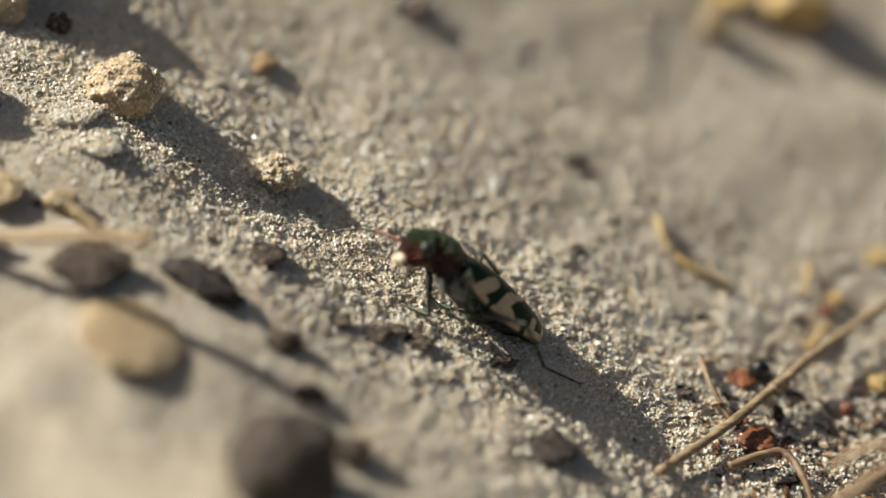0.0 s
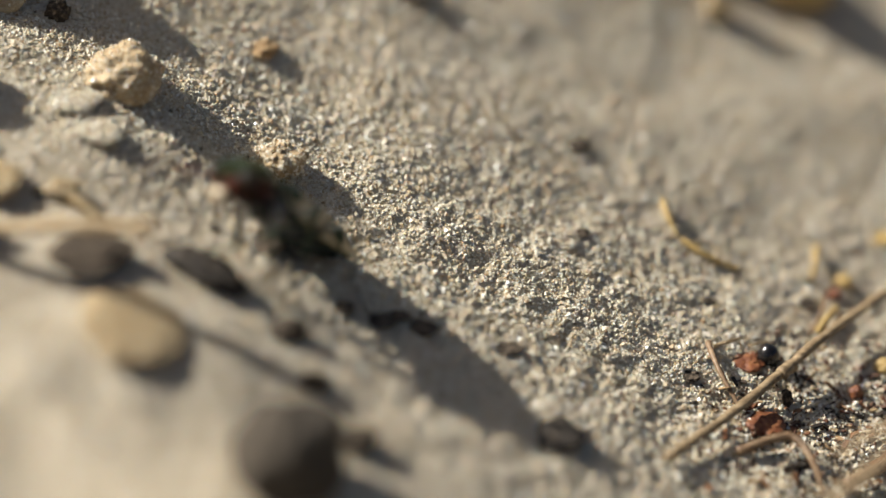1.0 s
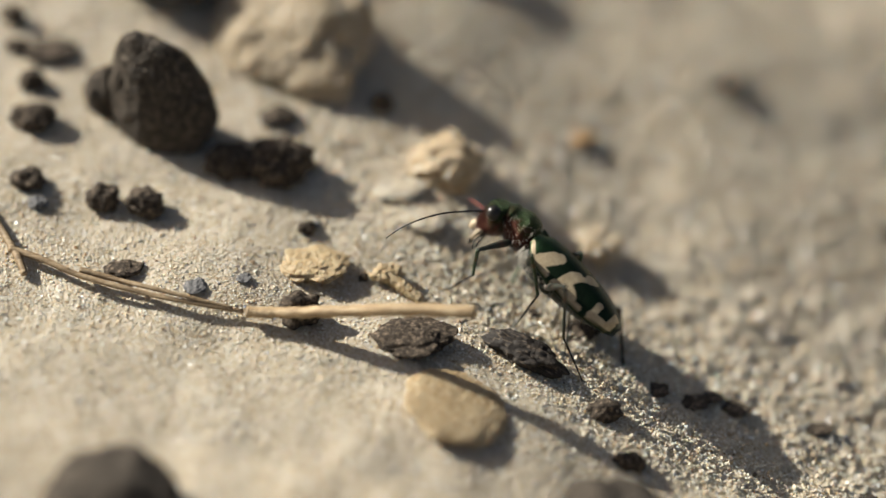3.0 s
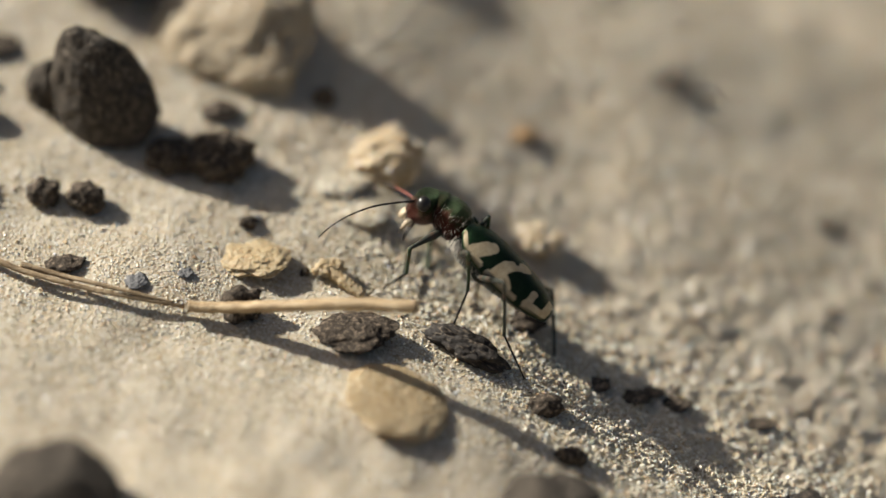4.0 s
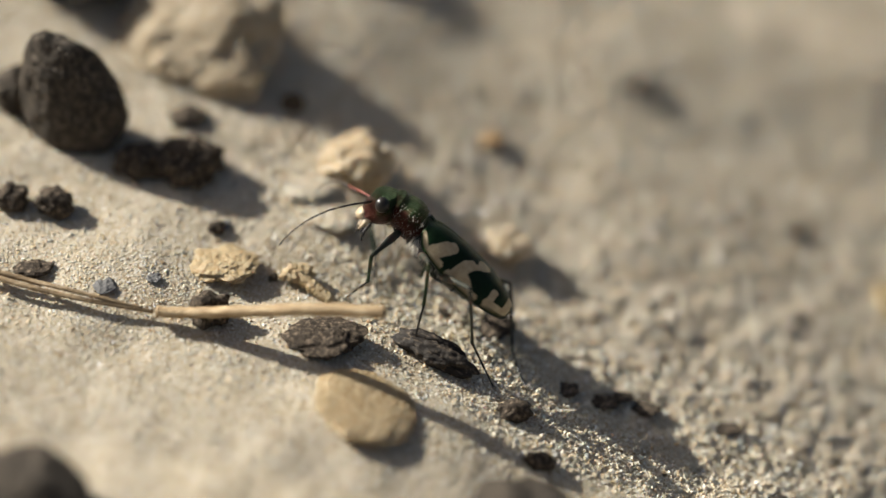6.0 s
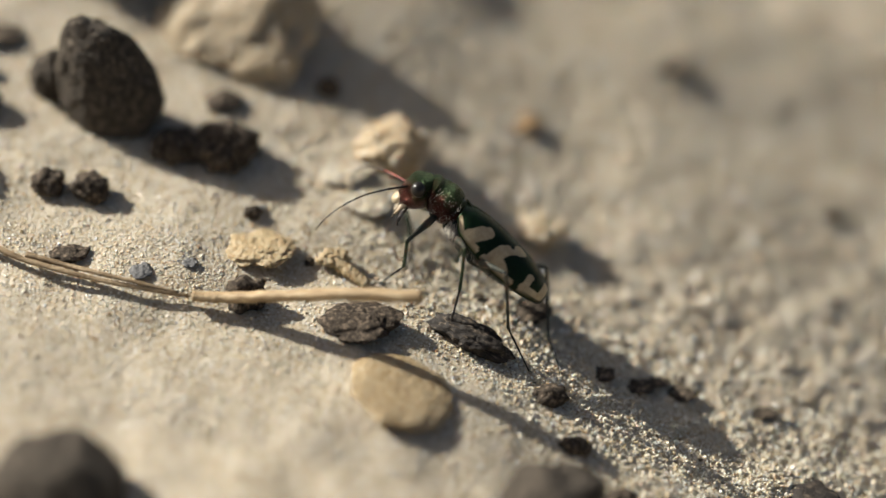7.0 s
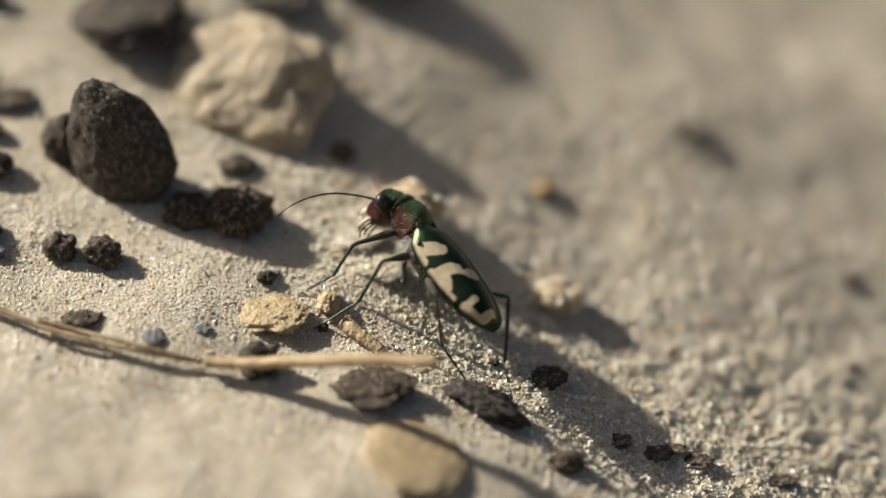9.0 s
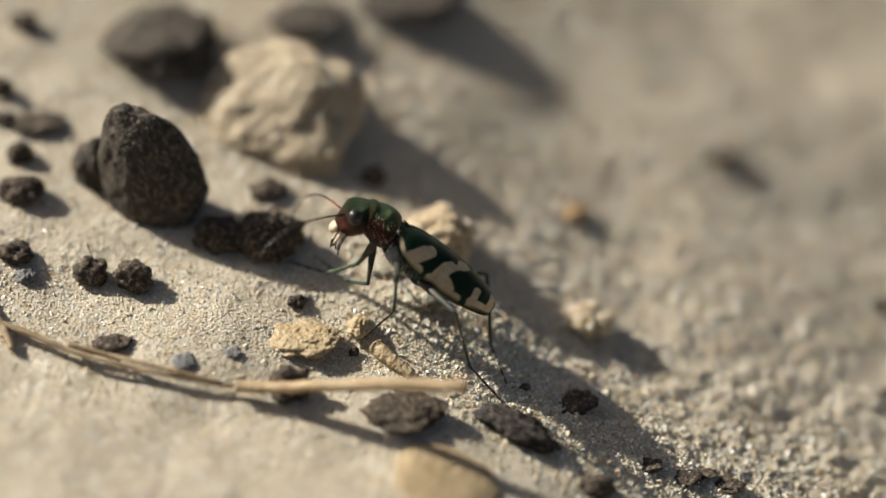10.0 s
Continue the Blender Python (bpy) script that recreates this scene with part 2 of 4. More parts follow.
def spline(points, steps=8):
    """Points on a smooth curve through the given ones."""
    ps = [Vector(p) for p in points]
    out = []
    for i in range(len(ps) - 1):
        a, b, c, d = ps[max(i - 1, 0)], ps[i], ps[i + 1], ps[min(i + 2, len(ps) - 1)]
        for k in range(steps):
            t = k / steps
            out.append(0.5 * (2 * b + (c - a) * t + (2 * a - 5 * b + 4 * c - d) * t * t + (3 * b - a - 3 * c + d) * t ** 3))
    return out + [ps[-1]]


def stalk(name, pts, radius, mat, label, category, seed, tip=0.6, flat=1.0, wob=0.12, sides=9, group=""):
    """A stalk through places in mm."""
    base = Vector(pts[0]) * MM
    path = spline([Vector(p) * MM - base for p in pts], 10)
    n = len(path)
    rad = [radius * MM * (1 + (tip - 1) * i / (n - 1)) * (1 + wob * noise.noise(Vector((i * 0.5, seed, 0)))) for i in range(n)]
    ob = new(name, from_bm(name, tube_bm(path, rad, sides, 0.25, seed, flat=flat), mat))
    ob.location = base
    return tagged(ob, label, category, group)


# ---- ground: one sheet, fine under the lens and coarse towards the horizon ----
def axis_steps(a, b, step, grow, count):
    core = np.arange(a, b + step / 2, step)
    out = step * np.cumsum(grow ** np.arange(1, count + 1))
    return np.concatenate([(a - out)[::-1], core, b + out])


def sheet(name, xs, ys, z, mat):
    nx, ny = len(xs), len(ys)
    gx, gy = np.meshgrid(xs, ys)
    co = np.stack([gx, gy, z(gx, gy)], -1).reshape(-1, 3)
    i = (np.arange(ny - 1)[:, None] * nx + np.arange(nx - 1)[None, :]).ravel()
    quads = np.stack([i, i + 1, i + nx + 1, i + nx], 1)
    return finish(name, bulk_mesh(name, co, quads), mat)


def bulk_mesh(name, co, faces):
    me = bpy.data.meshes.new(name)
    k = faces.shape[1]
    me.vertices.add(len(co))
    me.vertices.foreach_set("co", co.astype(np.float32).ravel())
    me.loops.add(faces.size)
    me.loops.foreach_set("vertex_index", faces.astype(np.int32).ravel())
    me.polygons.add(len(faces))
    me.polygons.foreach_set("loop_start", np.arange(0, faces.size, k, dtype=np.int32))
    me.update(calc_edges=True)
    return me


ground = new("ground", sheet("ground", axis_steps(-0.045, 0.062, 0.00026, 1.24, 56), axis_steps(-0.046, 0.056, 0.00026, 1.24, 56), height, SAND))
tagged(ground, "pale beige sandy slope, crusted and grainy, sunlit from low down", "sand", kind="structure")


def grains():
    """Loose sand grains: small uneven crystals strewn over the slope and stuck to the clods."""
    rng = np.random.default_rng(5)
    n = 230000
    x = rng.uniform(-0.042, 0.058, n)
    y = rng.uniform(-0.030, 0.028, n) + 0.005 - 0.12 * x
    r = np.clip(rng.lognormal(np.log(0.000080), 0.36, n), 0.00004, 0.00020)
    loose = smooth(-0.006, 0.004, (x + y + 0.0095) * 0.7071)
    r = r * (1 + 0.3 * loose)
    at = np.stack([x, y, height(x, y) + r * (rng.uniform(-0.75, 0.2, n) + 0.5 * loose - 0.1)], 1)
    for ob in GRAINED:
        me = ob.data
        co = np.empty(len(me.vertices) * 3)
        me.vertices.foreach_get("co", co)
        co = co.reshape(-1, 3)
        count = int(min(2600 if me.materials[0] is CRUST else 600, len(co) * 0.6))
        pick = rng.choice(len(co), count, replace=False)
        mw = np.array(ob.matrix_world)
        p = co[pick] @ mw[:3, :3].T + mw[:3, 3]
        keep = p[:, 2] > height(p[:, 0], p[:, 1])
        at = np.concatenate([at, p[keep]])
        r = np.concatenate([r, np.clip(rng.lognormal(np.log(0.00011), 0.3, keep.sum()), 0.00005, 0.00024)])
    n = len(at)
    unit = np.array([(1, 0, 0), (0, 1, 0), (-1, 0, 0), (0, -1, 0), (0, 0, 1), (0, 0, -1)], float)
    q = rng.normal(size=(n, 4))
    q /= np.linalg.norm(q, axis=1)[:, None]
    w, a, b, c = q.T
    rot = np.stack([1 - 2 * (b * b + c * c), 2 * (a * b - w * c), 2 * (a * c + w * b),
                    2 * (a * b + w * c), 1 - 2 * (a * a + c * c), 2 * (b * c - w * a),
                    2 * (a * c - w * b), 2 * (b * c + w * a), 1 - 2 * (a * a + b * b)], 1).reshape(n, 3, 3)
    local = unit[None] * rng.uniform(0.65, 1.3, (n, 6, 1)) + rng.normal(0, 0.12, (n, 6, 3))
    co = np.einsum("nij,nkj->nki", rot, local) * r[:, None, None] + at[:, None, :]
    tri = np.array([(0, 1, 4), (1, 2, 4), (2, 3, 4), (3, 0, 4), (1, 0, 5), (2, 1, 5), (3, 2, 5), (0, 3, 5)])
    faces = (tri[None] + 6 * np.arange(n)[:, None, None]).reshape(-1, 3)
    ob = new("sand_grains", finish("sand_grains", bulk_mesh("sand_grains", co.reshape(-1, 3), faces), GRAIN, False))
    return tagged(ob, "loose pale quartz and honey-coloured sand grains on the slope", "sand", kind="stuff")


def litter():
    """Shreds of bark, needle and humus strewn in the hollow beside the dry stalk."""
    rng = np.random.default_rng(9)
    n = 1300
    x = 0.0432 + rng.normal(0, 0.0050, n)
    y = -0.0085 + rng.normal(0, 0.0040, n) + 0.45 * (x - 0.0438)
    long = np.clip(rng.lognormal(np.log(0.00022), 0.55, n), 0.00005, 0.0009)
    wide = np.clip(long * rng.uniform(0.1, 0.5, n), 0.00002, 0.00016)
    box = np.array([(-1, -1, -1), (1, -0.8, -0.7), (0.9, 1, -1), (-1, 0.8, -0.8), (-0.9, -0.9, 1), (1, -1, 0.8), (0.8, 0.9, 1), (-1, 1, 0.7)], float)
    z = height(x, y) + wide * rng.uniform(-0.2, 1.2, n)
    turn, tip = rng.uniform(0, math.pi, n), rng.normal(0, 0.35, n)
    p = box[None] * np.stack([long, wide, wide * 0.6], 1)[:, None, :] * rng.uniform(0.45, 1.4, (n, 8, 3))
    px, pz = p[..., 0] * np.cos(tip)[:, None] - p[..., 2] * np.sin(tip)[:, None], p[..., 0] * np.sin(tip)[:, None] + p[..., 2] * np.cos(tip)[:, None]
    qx = px * np.cos(turn)[:, None] - p[..., 1] * np.sin(turn)[:, None]
    qy = px * np.sin(turn)[:, None] + p[..., 1] * np.cos(turn)[:, None]
    co = np.stack([qx + x[:, None], qy + y[:, None], pz + z[:, None]], -1)
    quad = np.array([(0, 3, 2, 1), (4, 5, 6, 7), (0, 1, 5, 4), (1, 2, 6, 5), (2, 3, 7, 6), (3, 0, 4, 7)])
    faces = (quad[None] + 8 * np.arange(n)[:, None, None]).reshape(-1, 4)
    ob = new("litter_shreds", finish("litter_shreds", bulk_mesh("litter_shreds", co.reshape(-1, 3), faces), LITTER, False))
    return tagged(ob, "dark brown and rusty shreds of bark and needles on the sand", "litter", kind="stuff")
# ---- droppings, clods and crumbs ----
lump("dropping", -25.68, 5.88, (3.51, 2.17, 5.39), DUNG, "large oval dark grey-brown dry dropping lying on the sand", "dropping", 3, 0, 3.12, (-4, -20), "droppings", knobs=0.11, grain=0.03, detail=6, pellets=0.12, pitch=3.6, taper=0.16)
lump("dropping", -29.80, 7.93, (1.54, 1.54, 1.98), DUNG, "small dark dry dropping behind a larger one", "dropping", 5, 0, 1.15, (0, 0), "droppings", knobs=0.2, grain=0.05)
lump("dropping", -27.34, -29.12, (4.48, 4.03, 3.05), DUNG, "round dark dropping close to the lens", "dropping", 8, 0, 1.77, (0, 0), "droppings", knobs=0.13, grain=0.03, detail=6, pellets=0.28, pitch=2.6)
lump("dropping", 5.76, -27.04, (3.62, 3.62, 3.88), DUNG, "oval dark dropping low on the near slope", "dropping", 9, 20, 2.25, (0, 0), "droppings", knobs=0.2, grain=0.05)
lump("dropping", -25.48, 19.64, (3.93, 3.93, 1.84), DUNG, "dark lumpy dropping beside a sand block", "dropping", 12, 0, 1.06, (0, 0), "droppings", knobs=0.3, grain=0.06)
lump("dropping", -15.40, 24.36, (2.98, 2.44, 0.54), DUNG, "dark flat dropping on the far sand", "dropping", 14, 0, 0.31, (0, 0), "droppings", knobs=0.3, grain=0.06)
lump("dropping", -8.38, 28.22, (4.61, 3.33, 0.8), DUNG, "long dark dropping on the far sand", "dropping", 15, -8, 0.42, (0, 0), "droppings", knobs=0.25, grain=0.06)
lump("sand_clod", -16.81, 15.20, (5.3, 4.9, 2.6), STONESAND, "large pale brown block of crusted sand with a steep shaded face", "sand clod", 21, -8, 0.6, (32, -4), "sand clods", knobs=0.26, grain=0.04, detail=6, freq=1.4, pellets=0.08, blocky=0.9)
lump("sand_clod", -5.34, 5.52, (2.47, 2.47, 2.0), BLOCKSAND, "rounded tan sand clod on the crest", "sand clod", 23, 0, 0.7, (0, 0), "sand clods", knobs=0.22, grain=0.06, detail=5, pellets=0.22)
lump("sand_clod", -8.82, 2.79, (1.7, 1.3, 0.26), CRUST, "low crumbly sand clod on the crest", "sand clod", 24, 20, 0.04, (0, 0), "sand clods", knobs=0.2, grain=0.1, detail=5, pellets=0.22)
lump("sand_clod", -7.38, 0.34, (1.90, 1.26, 0.28), CRUST, "low crumbly sand ridge below the crest", "sand clod", 35, -30, 0.03, (0, 0), "sand clods", knobs=0.2, grain=0.1, detail=5, pellets=0.22)
lump("sand_clod", 5.43, 3.08, (1.58, 1.58, 1.09), BLOCKSAND, "small tan sand clod below the crest", "sand clod", 25, 0, 0.63, (0, 0), "sand clods", knobs=0.3, grain=0.1, detail=5, pellets=0.22)
lump("sand_clod", -14.77, -4.89, (2.41, 2.06, 0.46), TAN, "flat yellowish sand clod beside dry needles", "sand clod", 26, -6, 0.26, (0, 0), "sand clods", knobs=0.22, grain=0.1, detail=5, pellets=0.22)
lump("sand_clod", 4.29, 13.35, (0.98, 0.98, 0.42), BROWNSAND, "small ochre sand crumb on the far slope", "sand clod", 28, 0, 0.12, (0, 0), "sand clods", knobs=0.3, grain=0.1, detail=5, pellets=0.22)
lump("sand_clod", 44.84, 32.32, (2.53, 2.53, 2.06), YELLOW, "yellowish clod on the far slope", "sand clod", 29, 0, 1.19, (0, 0), "sand clods", knobs=0.3, grain=0.08)
lump("sand_clod", 38.11, 27.69, (0.96, 0.96, 1.62), TAN, "small tan clod on the far slope", "sand clod", 30, 0, 0.94, (0, 0), "sand clods", knobs=0.3, grain=0.08)
lump("sand_clod", 39.31, 31.93, (2.11, 1.67, 0.37), YELLOW, "low yellowish clod on the far slope", "sand clod", 31, 0, 0.21, (0, 0), "sand clods", knobs=0.3, grain=0.08)
# brown lump added where a hollow edge lies in shade on the near slope
lump("bark_or_shade", 23.70, -15.98, (2.05, 1.82, 0.40), BARK, "low brown lump in place of a shaded hollow edge on the near slope", "bark", 34, -30, 0.08, (0, 0), "", knobs=0.3, grain=0.08)
lump("sand_clod", -4.60, -17.12, (3.58, 3.76, 0.55), PALETAN, "flat rounded tan sand clod half sunk in the slope", "sand clod", 33, 5, 0.05, (6, 15), "sand clods", knobs=0.1, grain=0.02, detail=5, pellets=0.1)

lump("humus_crumb", -29.58, -1.04, (1.25, 1.00, 1.03), HUMUS, "dark brown crumbly humus crumb lying on the sand", "crumb", 41, -20, 0.43, (0, 0), "dark crumbs on the sand", knobs=0.34, grain=0.08, detail=4, freq=1.5, pellets=0.15, pitch=4.6)
lump("humus_crumb", -26.59, -1.33, (1.40, 1.12, 1.09), HUMUS, "dark brown crumbly humus crumb lying on the sand", "crumb", 42, 17, 0.46, (0, 0), "dark crumbs on the sand", knobs=0.34, grain=0.08, detail=4, freq=1.5, pellets=0.15, pitch=4.6)
lump("humus_crumb", -27.73, -6.96, (1.27, 1.02, 0.31), HUMUS, "dark brown crumbly humus crumb lying on the sand", "crumb", 43, 14, 0.13, (0, 0), "dark crumbs on the sand", knobs=0.34, grain=0.08, detail=4, freq=1.5, pellets=0.15, pitch=4.6)
lump("humus_crumb", -20.71, 3.22, (1.76, 1.41, 1.18), HUMUS, "dark brown crumbly humus crumb lying on the sand", "crumb", 44, 11, 0.50, (0, 0), "dark crumbs on the sand", knobs=0.34, grain=0.08, detail=4, freq=1.5, pellets=0.15, pitch=4.6)
lump("humus_crumb", -17.42, 3.22, (2.41, 1.93, 1.67), HUMUS, "dark brown crumbly humus crumb lying on the sand", "crumb", 45, 8, 0.70, (0, 0), "dark crumbs on the sand", knobs=0.34, grain=0.08, detail=5, freq=1.5, pellets=0.15, pitch=4.6)
lump("humus_crumb", -15.51, -9.83, (1.45, 1.16, 1.42), HUMUS, "dark brown crumbly humus crumb lying on the sand", "crumb", 46, 5, 0.60, (0, 0), "dark crumbs on the sand", knobs=0.34, grain=0.08, detail=4, freq=1.5, pellets=0.15, pitch=4.6)
lump("humus_crumb", -7.59, -11.04, (2.72, 2.17, 0.60), HUMUS, "dark brown crumbly humus crumb lying on the sand", "crumb", 47, 2, 0.25, (0, 0), "dark crumbs on the sand", knobs=0.34, grain=0.08, detail=5, freq=1.5, pellets=0.15, pitch=4.6)
lump("humus_crumb", 5.63, -13.82, (1.23, 0.98, 0.76), HUMUS, "dark brown crumbly humus crumb lying on the sand", "crumb", 48, -1, 0.12, (0, 0), "dark crumbs on the sand", knobs=0.34, grain=0.08, detail=4, freq=1.5, pellets=0.15, pitch=4.6)
lump("humus_crumb", 7.31, -18.00, (0.99, 0.80, 0.76), HUMUS, "dark brown crumbly humus crumb lying on the sand", "crumb", 49, -4, 0.12, (0, 0), "dark crumbs on the sand", knobs=0.34, grain=0.08, detail=4, freq=1.5, pellets=0.15, pitch=4.6)
lump("humus_crumb", 4.14, -5.72, (1.70, 1.36, 0.35), HUMUS, "dark brown crumbly humus crumb lying on the sand", "crumb", 50, -7, 0.15, (0, 0), "dark crumbs on the sand", knobs=0.34, grain=0.08, detail=4, freq=1.5, pellets=0.15, pitch=4.6)
lump("humus_crumb", 9.27, -9.60, (1.09, 0.81, 0.18), HUMUS, "dark brown crumbly humus crumb lying on the sand", "crumb", 51, -10, 0.08, (0, 0), "dark crumbs on the sand", knobs=0.34, grain=0.08, detail=4, freq=1.5, pellets=0.15, pitch=4.6)
lump("humus_crumb", 11.95, -9.63, (1.17, 0.93, 0.22), HUMUS, "dark brown crumbly humus crumb lying on the sand", "crumb", 52, -13, 0.09, (0, 0), "dark crumbs on the sand", knobs=0.34, grain=0.08, detail=4, freq=1.5, pellets=0.15, pitch=4.6)
lump("humus_crumb", 14.65, -9.06, (1.32, 0.82, 0.18), HUMUS, "dark brown crumbly humus crumb lying on the sand", "crumb", 53, -16, 0.08, (0, 0), "dark crumbs on the sand", knobs=0.34, grain=0.08, detail=4, freq=1.5, pellets=0.15, pitch=4.6)
lump("humus_crumb", 26.69, 11.46, (0.87, 0.70, 0.33), HUMUS, "dark brown crumbly humus crumb lying on the sand", "crumb", 54, -19, 0.02, (0, 0), "dark crumbs on the sand", knobs=0.34, grain=0.08, detail=4, freq=1.5, pellets=0.15, pitch=4.6)
lump("humus_crumb", 15.00, 21.20, (1.60, 1.28, 0.16), HUMUS, "dark brown crumbly humus crumb lying on the sand", "crumb", 55, 18, 0.02, (0, 0), "dark crumbs on the sand", knobs=0.34, grain=0.08, detail=4, freq=1.5, pellets=0.15, pitch=4.6)
lump("humus_crumb", -10.06, 11.00, (0.86, 0.68, 0.87), HUMUS, "dark brown crumbly humus crumb lying on the sand", "crumb", 56, 15, 0.37, (0, 0), "dark crumbs on the sand", knobs=0.34, grain=0.08, detail=4, freq=1.5, pellets=0.15, pitch=4.6)
lump("humus_crumb", -17.59, 8.13, (1.27, 1.02, 0.46), HUMUS, "dark brown crumbly humus crumb lying on the sand", "crumb", 57, 12, 0.19, (0, 0), "dark crumbs on the sand", knobs=0.34, grain=0.08, detail=4, freq=1.5, pellets=0.15, pitch=4.6)
lump("humus_crumb", -15.22, -1.65, (0.64, 0.51, 0.48), HUMUS, "dark brown crumbly humus crumb lying on the sand", "crumb", 58, 9, 0.20, (0, 0), "dark crumbs on the sand", knobs=0.34, grain=0.08, detail=4, freq=1.5, pellets=0.15, pitch=4.6)
lump("humus_crumb", -11.13, -5.28, (0.34, 0.27, 0.37), HUMUS, "dark brown crumbly humus crumb lying on the sand", "crumb", 59, 6, 0.15, (0, 0), "dark crumbs on the sand", knobs=0.34, grain=0.08, detail=4, freq=1.5, pellets=0.15, pitch=4.6)
lump("humus_crumb", -34.15, 12.47, (1.74, 1.35, 0.30), HUMUS, "dark brown crumbly humus crumb lying on the sand", "crumb", 60, 3, 0.13, (0, 0), "dark crumbs on the sand", knobs=0.34, grain=0.08, detail=4, freq=1.5, pellets=0.15, pitch=4.6)
lump("humus_crumb", -34.92, 5.80, (1.61, 1.29, 0.88), HUMUS, "dark brown crumbly humus crumb lying on the sand", "crumb", 61, 0, 0.37, (0, 0), "dark crumbs on the sand", knobs=0.34, grain=0.08, detail=4, freq=1.5, pellets=0.15, pitch=4.6)
lump("humus_crumb", -35.23, 9.27, (0.96, 0.77, 0.83), HUMUS, "dark brown crumbly humus crumb lying on the sand", "crumb", 62, -3, 0.35, (0, 0), "dark crumbs on the sand", knobs=0.34, grain=0.08, detail=4, freq=1.5, pellets=0.15, pitch=4.6)
lump("humus_crumb", -34.96, 0.19, (1.21, 0.97, 0.76), HUMUS, "dark brown crumbly humus crumb lying on the sand", "crumb", 63, -6, 0.32, (0, 0), "dark crumbs on the sand", knobs=0.34, grain=0.08, detail=4, freq=1.5, pellets=0.15, pitch=4.6)
lump("humus_crumb", -36.89, 15.01, (0.78, 0.62, 0.84), HUMUS, "dark brown crumbly humus crumb lying on the sand", "crumb", 64, -9, 0.36, (0, 0), "dark crumbs on the sand", knobs=0.34, grain=0.08, detail=4, freq=1.5, pellets=0.15, pitch=4.6)
lump("humus_crumb", -35.66, 20.98, (0.94, 0.75, 0.74), HUMUS, "dark brown crumbly humus crumb lying on the sand", "crumb", 65, -12, 0.31, (0, 0), "dark crumbs on the sand", knobs=0.34, grain=0.08, detail=4, freq=1.5, pellets=0.15, pitch=4.6)
lump("humus_crumb", -36.55, 12.58, (0.85, 0.68, 0.46), HUMUS, "dark brown crumbly humus crumb lying on the sand", "crumb", 66, -15, 0.19, (0, 0), "dark crumbs on the sand", knobs=0.34, grain=0.08, detail=4, freq=1.5, pellets=0.15, pitch=4.6)
lump("grey_crumb", -22.76, -8.35, (0.82, 0.81, 0.18), GREYCRUMB, "small grey crumb pressed into the sand", "crumb", 81, 0, 0.06, (0, 0), "dark crumbs on the sand", knobs=0.34, grain=0.08, detail=4, freq=1.5, pellets=0.15, pitch=4.6)
lump("grey_crumb", -19.44, -7.20, (0.56, 0.56, 0.12), GREYCRUMB, "small grey crumb pressed into the sand", "crumb", 82, 20, 0.04, (0, 0), "dark crumbs on the sand", knobs=0.34, grain=0.08, detail=4, freq=1.5, pellets=0.15, pitch=4.6)
lump("grey_crumb", -34.05, -1.67, (0.72, 0.72, 0.40), GREYCRUMB, "small grey crumb pressed into the sand", "crumb", 83, 40, 0.13, (0, 0), "dark crumbs on the sand", knobs=0.34, grain=0.08, detail=4, freq=1.5, pellets=0.15, pitch=4.6)
lump("grey_crumb", -14.72, -1.02, (0.57, 0.50, 0.11), GREYCRUMB, "small grey crumb pressed into the sand", "crumb", 84, 60, 0.04, (0, 0), "dark crumbs on the sand", knobs=0.34, grain=0.08, detail=4, freq=1.5, pellets=0.15, pitch=4.6)
lump("humus_crumb", 33.82, -6.67, (0.67, 0.67, 0.17), HUMUS, "dark brown crumbly humus crumb lying on the sand", "crumb", 91, -30, 0.10, (0, 0), "dark crumbs on the sand", knobs=0.34, grain=0.08, detail=4, freq=1.5, pellets=0.15, pitch=4.6)
lump("humus_crumb", 42.89, 2.63, (0.54, 0.54, 0.28), HUMUS, "dark brown crumbly humus crumb lying on the sand", "crumb", 92, 7, 0.16, (0, 0), "dark crumbs on the sand", knobs=0.34, grain=0.08, detail=4, freq=1.5, pellets=0.15, pitch=4.6)
# narrow upright lump added to darken a small shadow in the litter
lump("humus_crumb", 40.55, -7.18, (0.41, 0.41, 0.77), HUMUS, "dark brown crumbly humus crumb lying on the sand", "crumb", 93, -16, 0.45, (0, 0), "dark crumbs on the sand", knobs=0.34, grain=0.08, detail=4, freq=1.5, pellets=0.15, pitch=4.6)
lump("humus_crumb", 10.34, -22.62, (1.07, 1.07, 0.79), HUMUS, "dark brown crumbly humus crumb lying on the sand", "crumb", 94, 21, 0.46, (0, 0), "dark crumbs on the sand", knobs=0.34, grain=0.08, detail=4, freq=1.5, pellets=0.15, pitch=4.6)
lump("humus_crumb", 20.71, -8.86, (1.15, 0.68, 0.15), HUMUS, "dark brown crumbly humus crumb lying on the sand", "crumb", 95, -2, 0.09, (0, 0), "dark crumbs on the sand", knobs=0.34, grain=0.08, detail=4, freq=1.5, pellets=0.15, pitch=4.6)
lump("humus_crumb", 26.63, 3.57, (0.49, 0.49, 0.23), HUMUS, "dark brown crumbly humus crumb lying on the sand", "crumb", 96, -25, 0.14, (0, 0), "dark crumbs on the sand", knobs=0.34, grain=0.08, detail=4, freq=1.5, pellets=0.15, pitch=4.6)
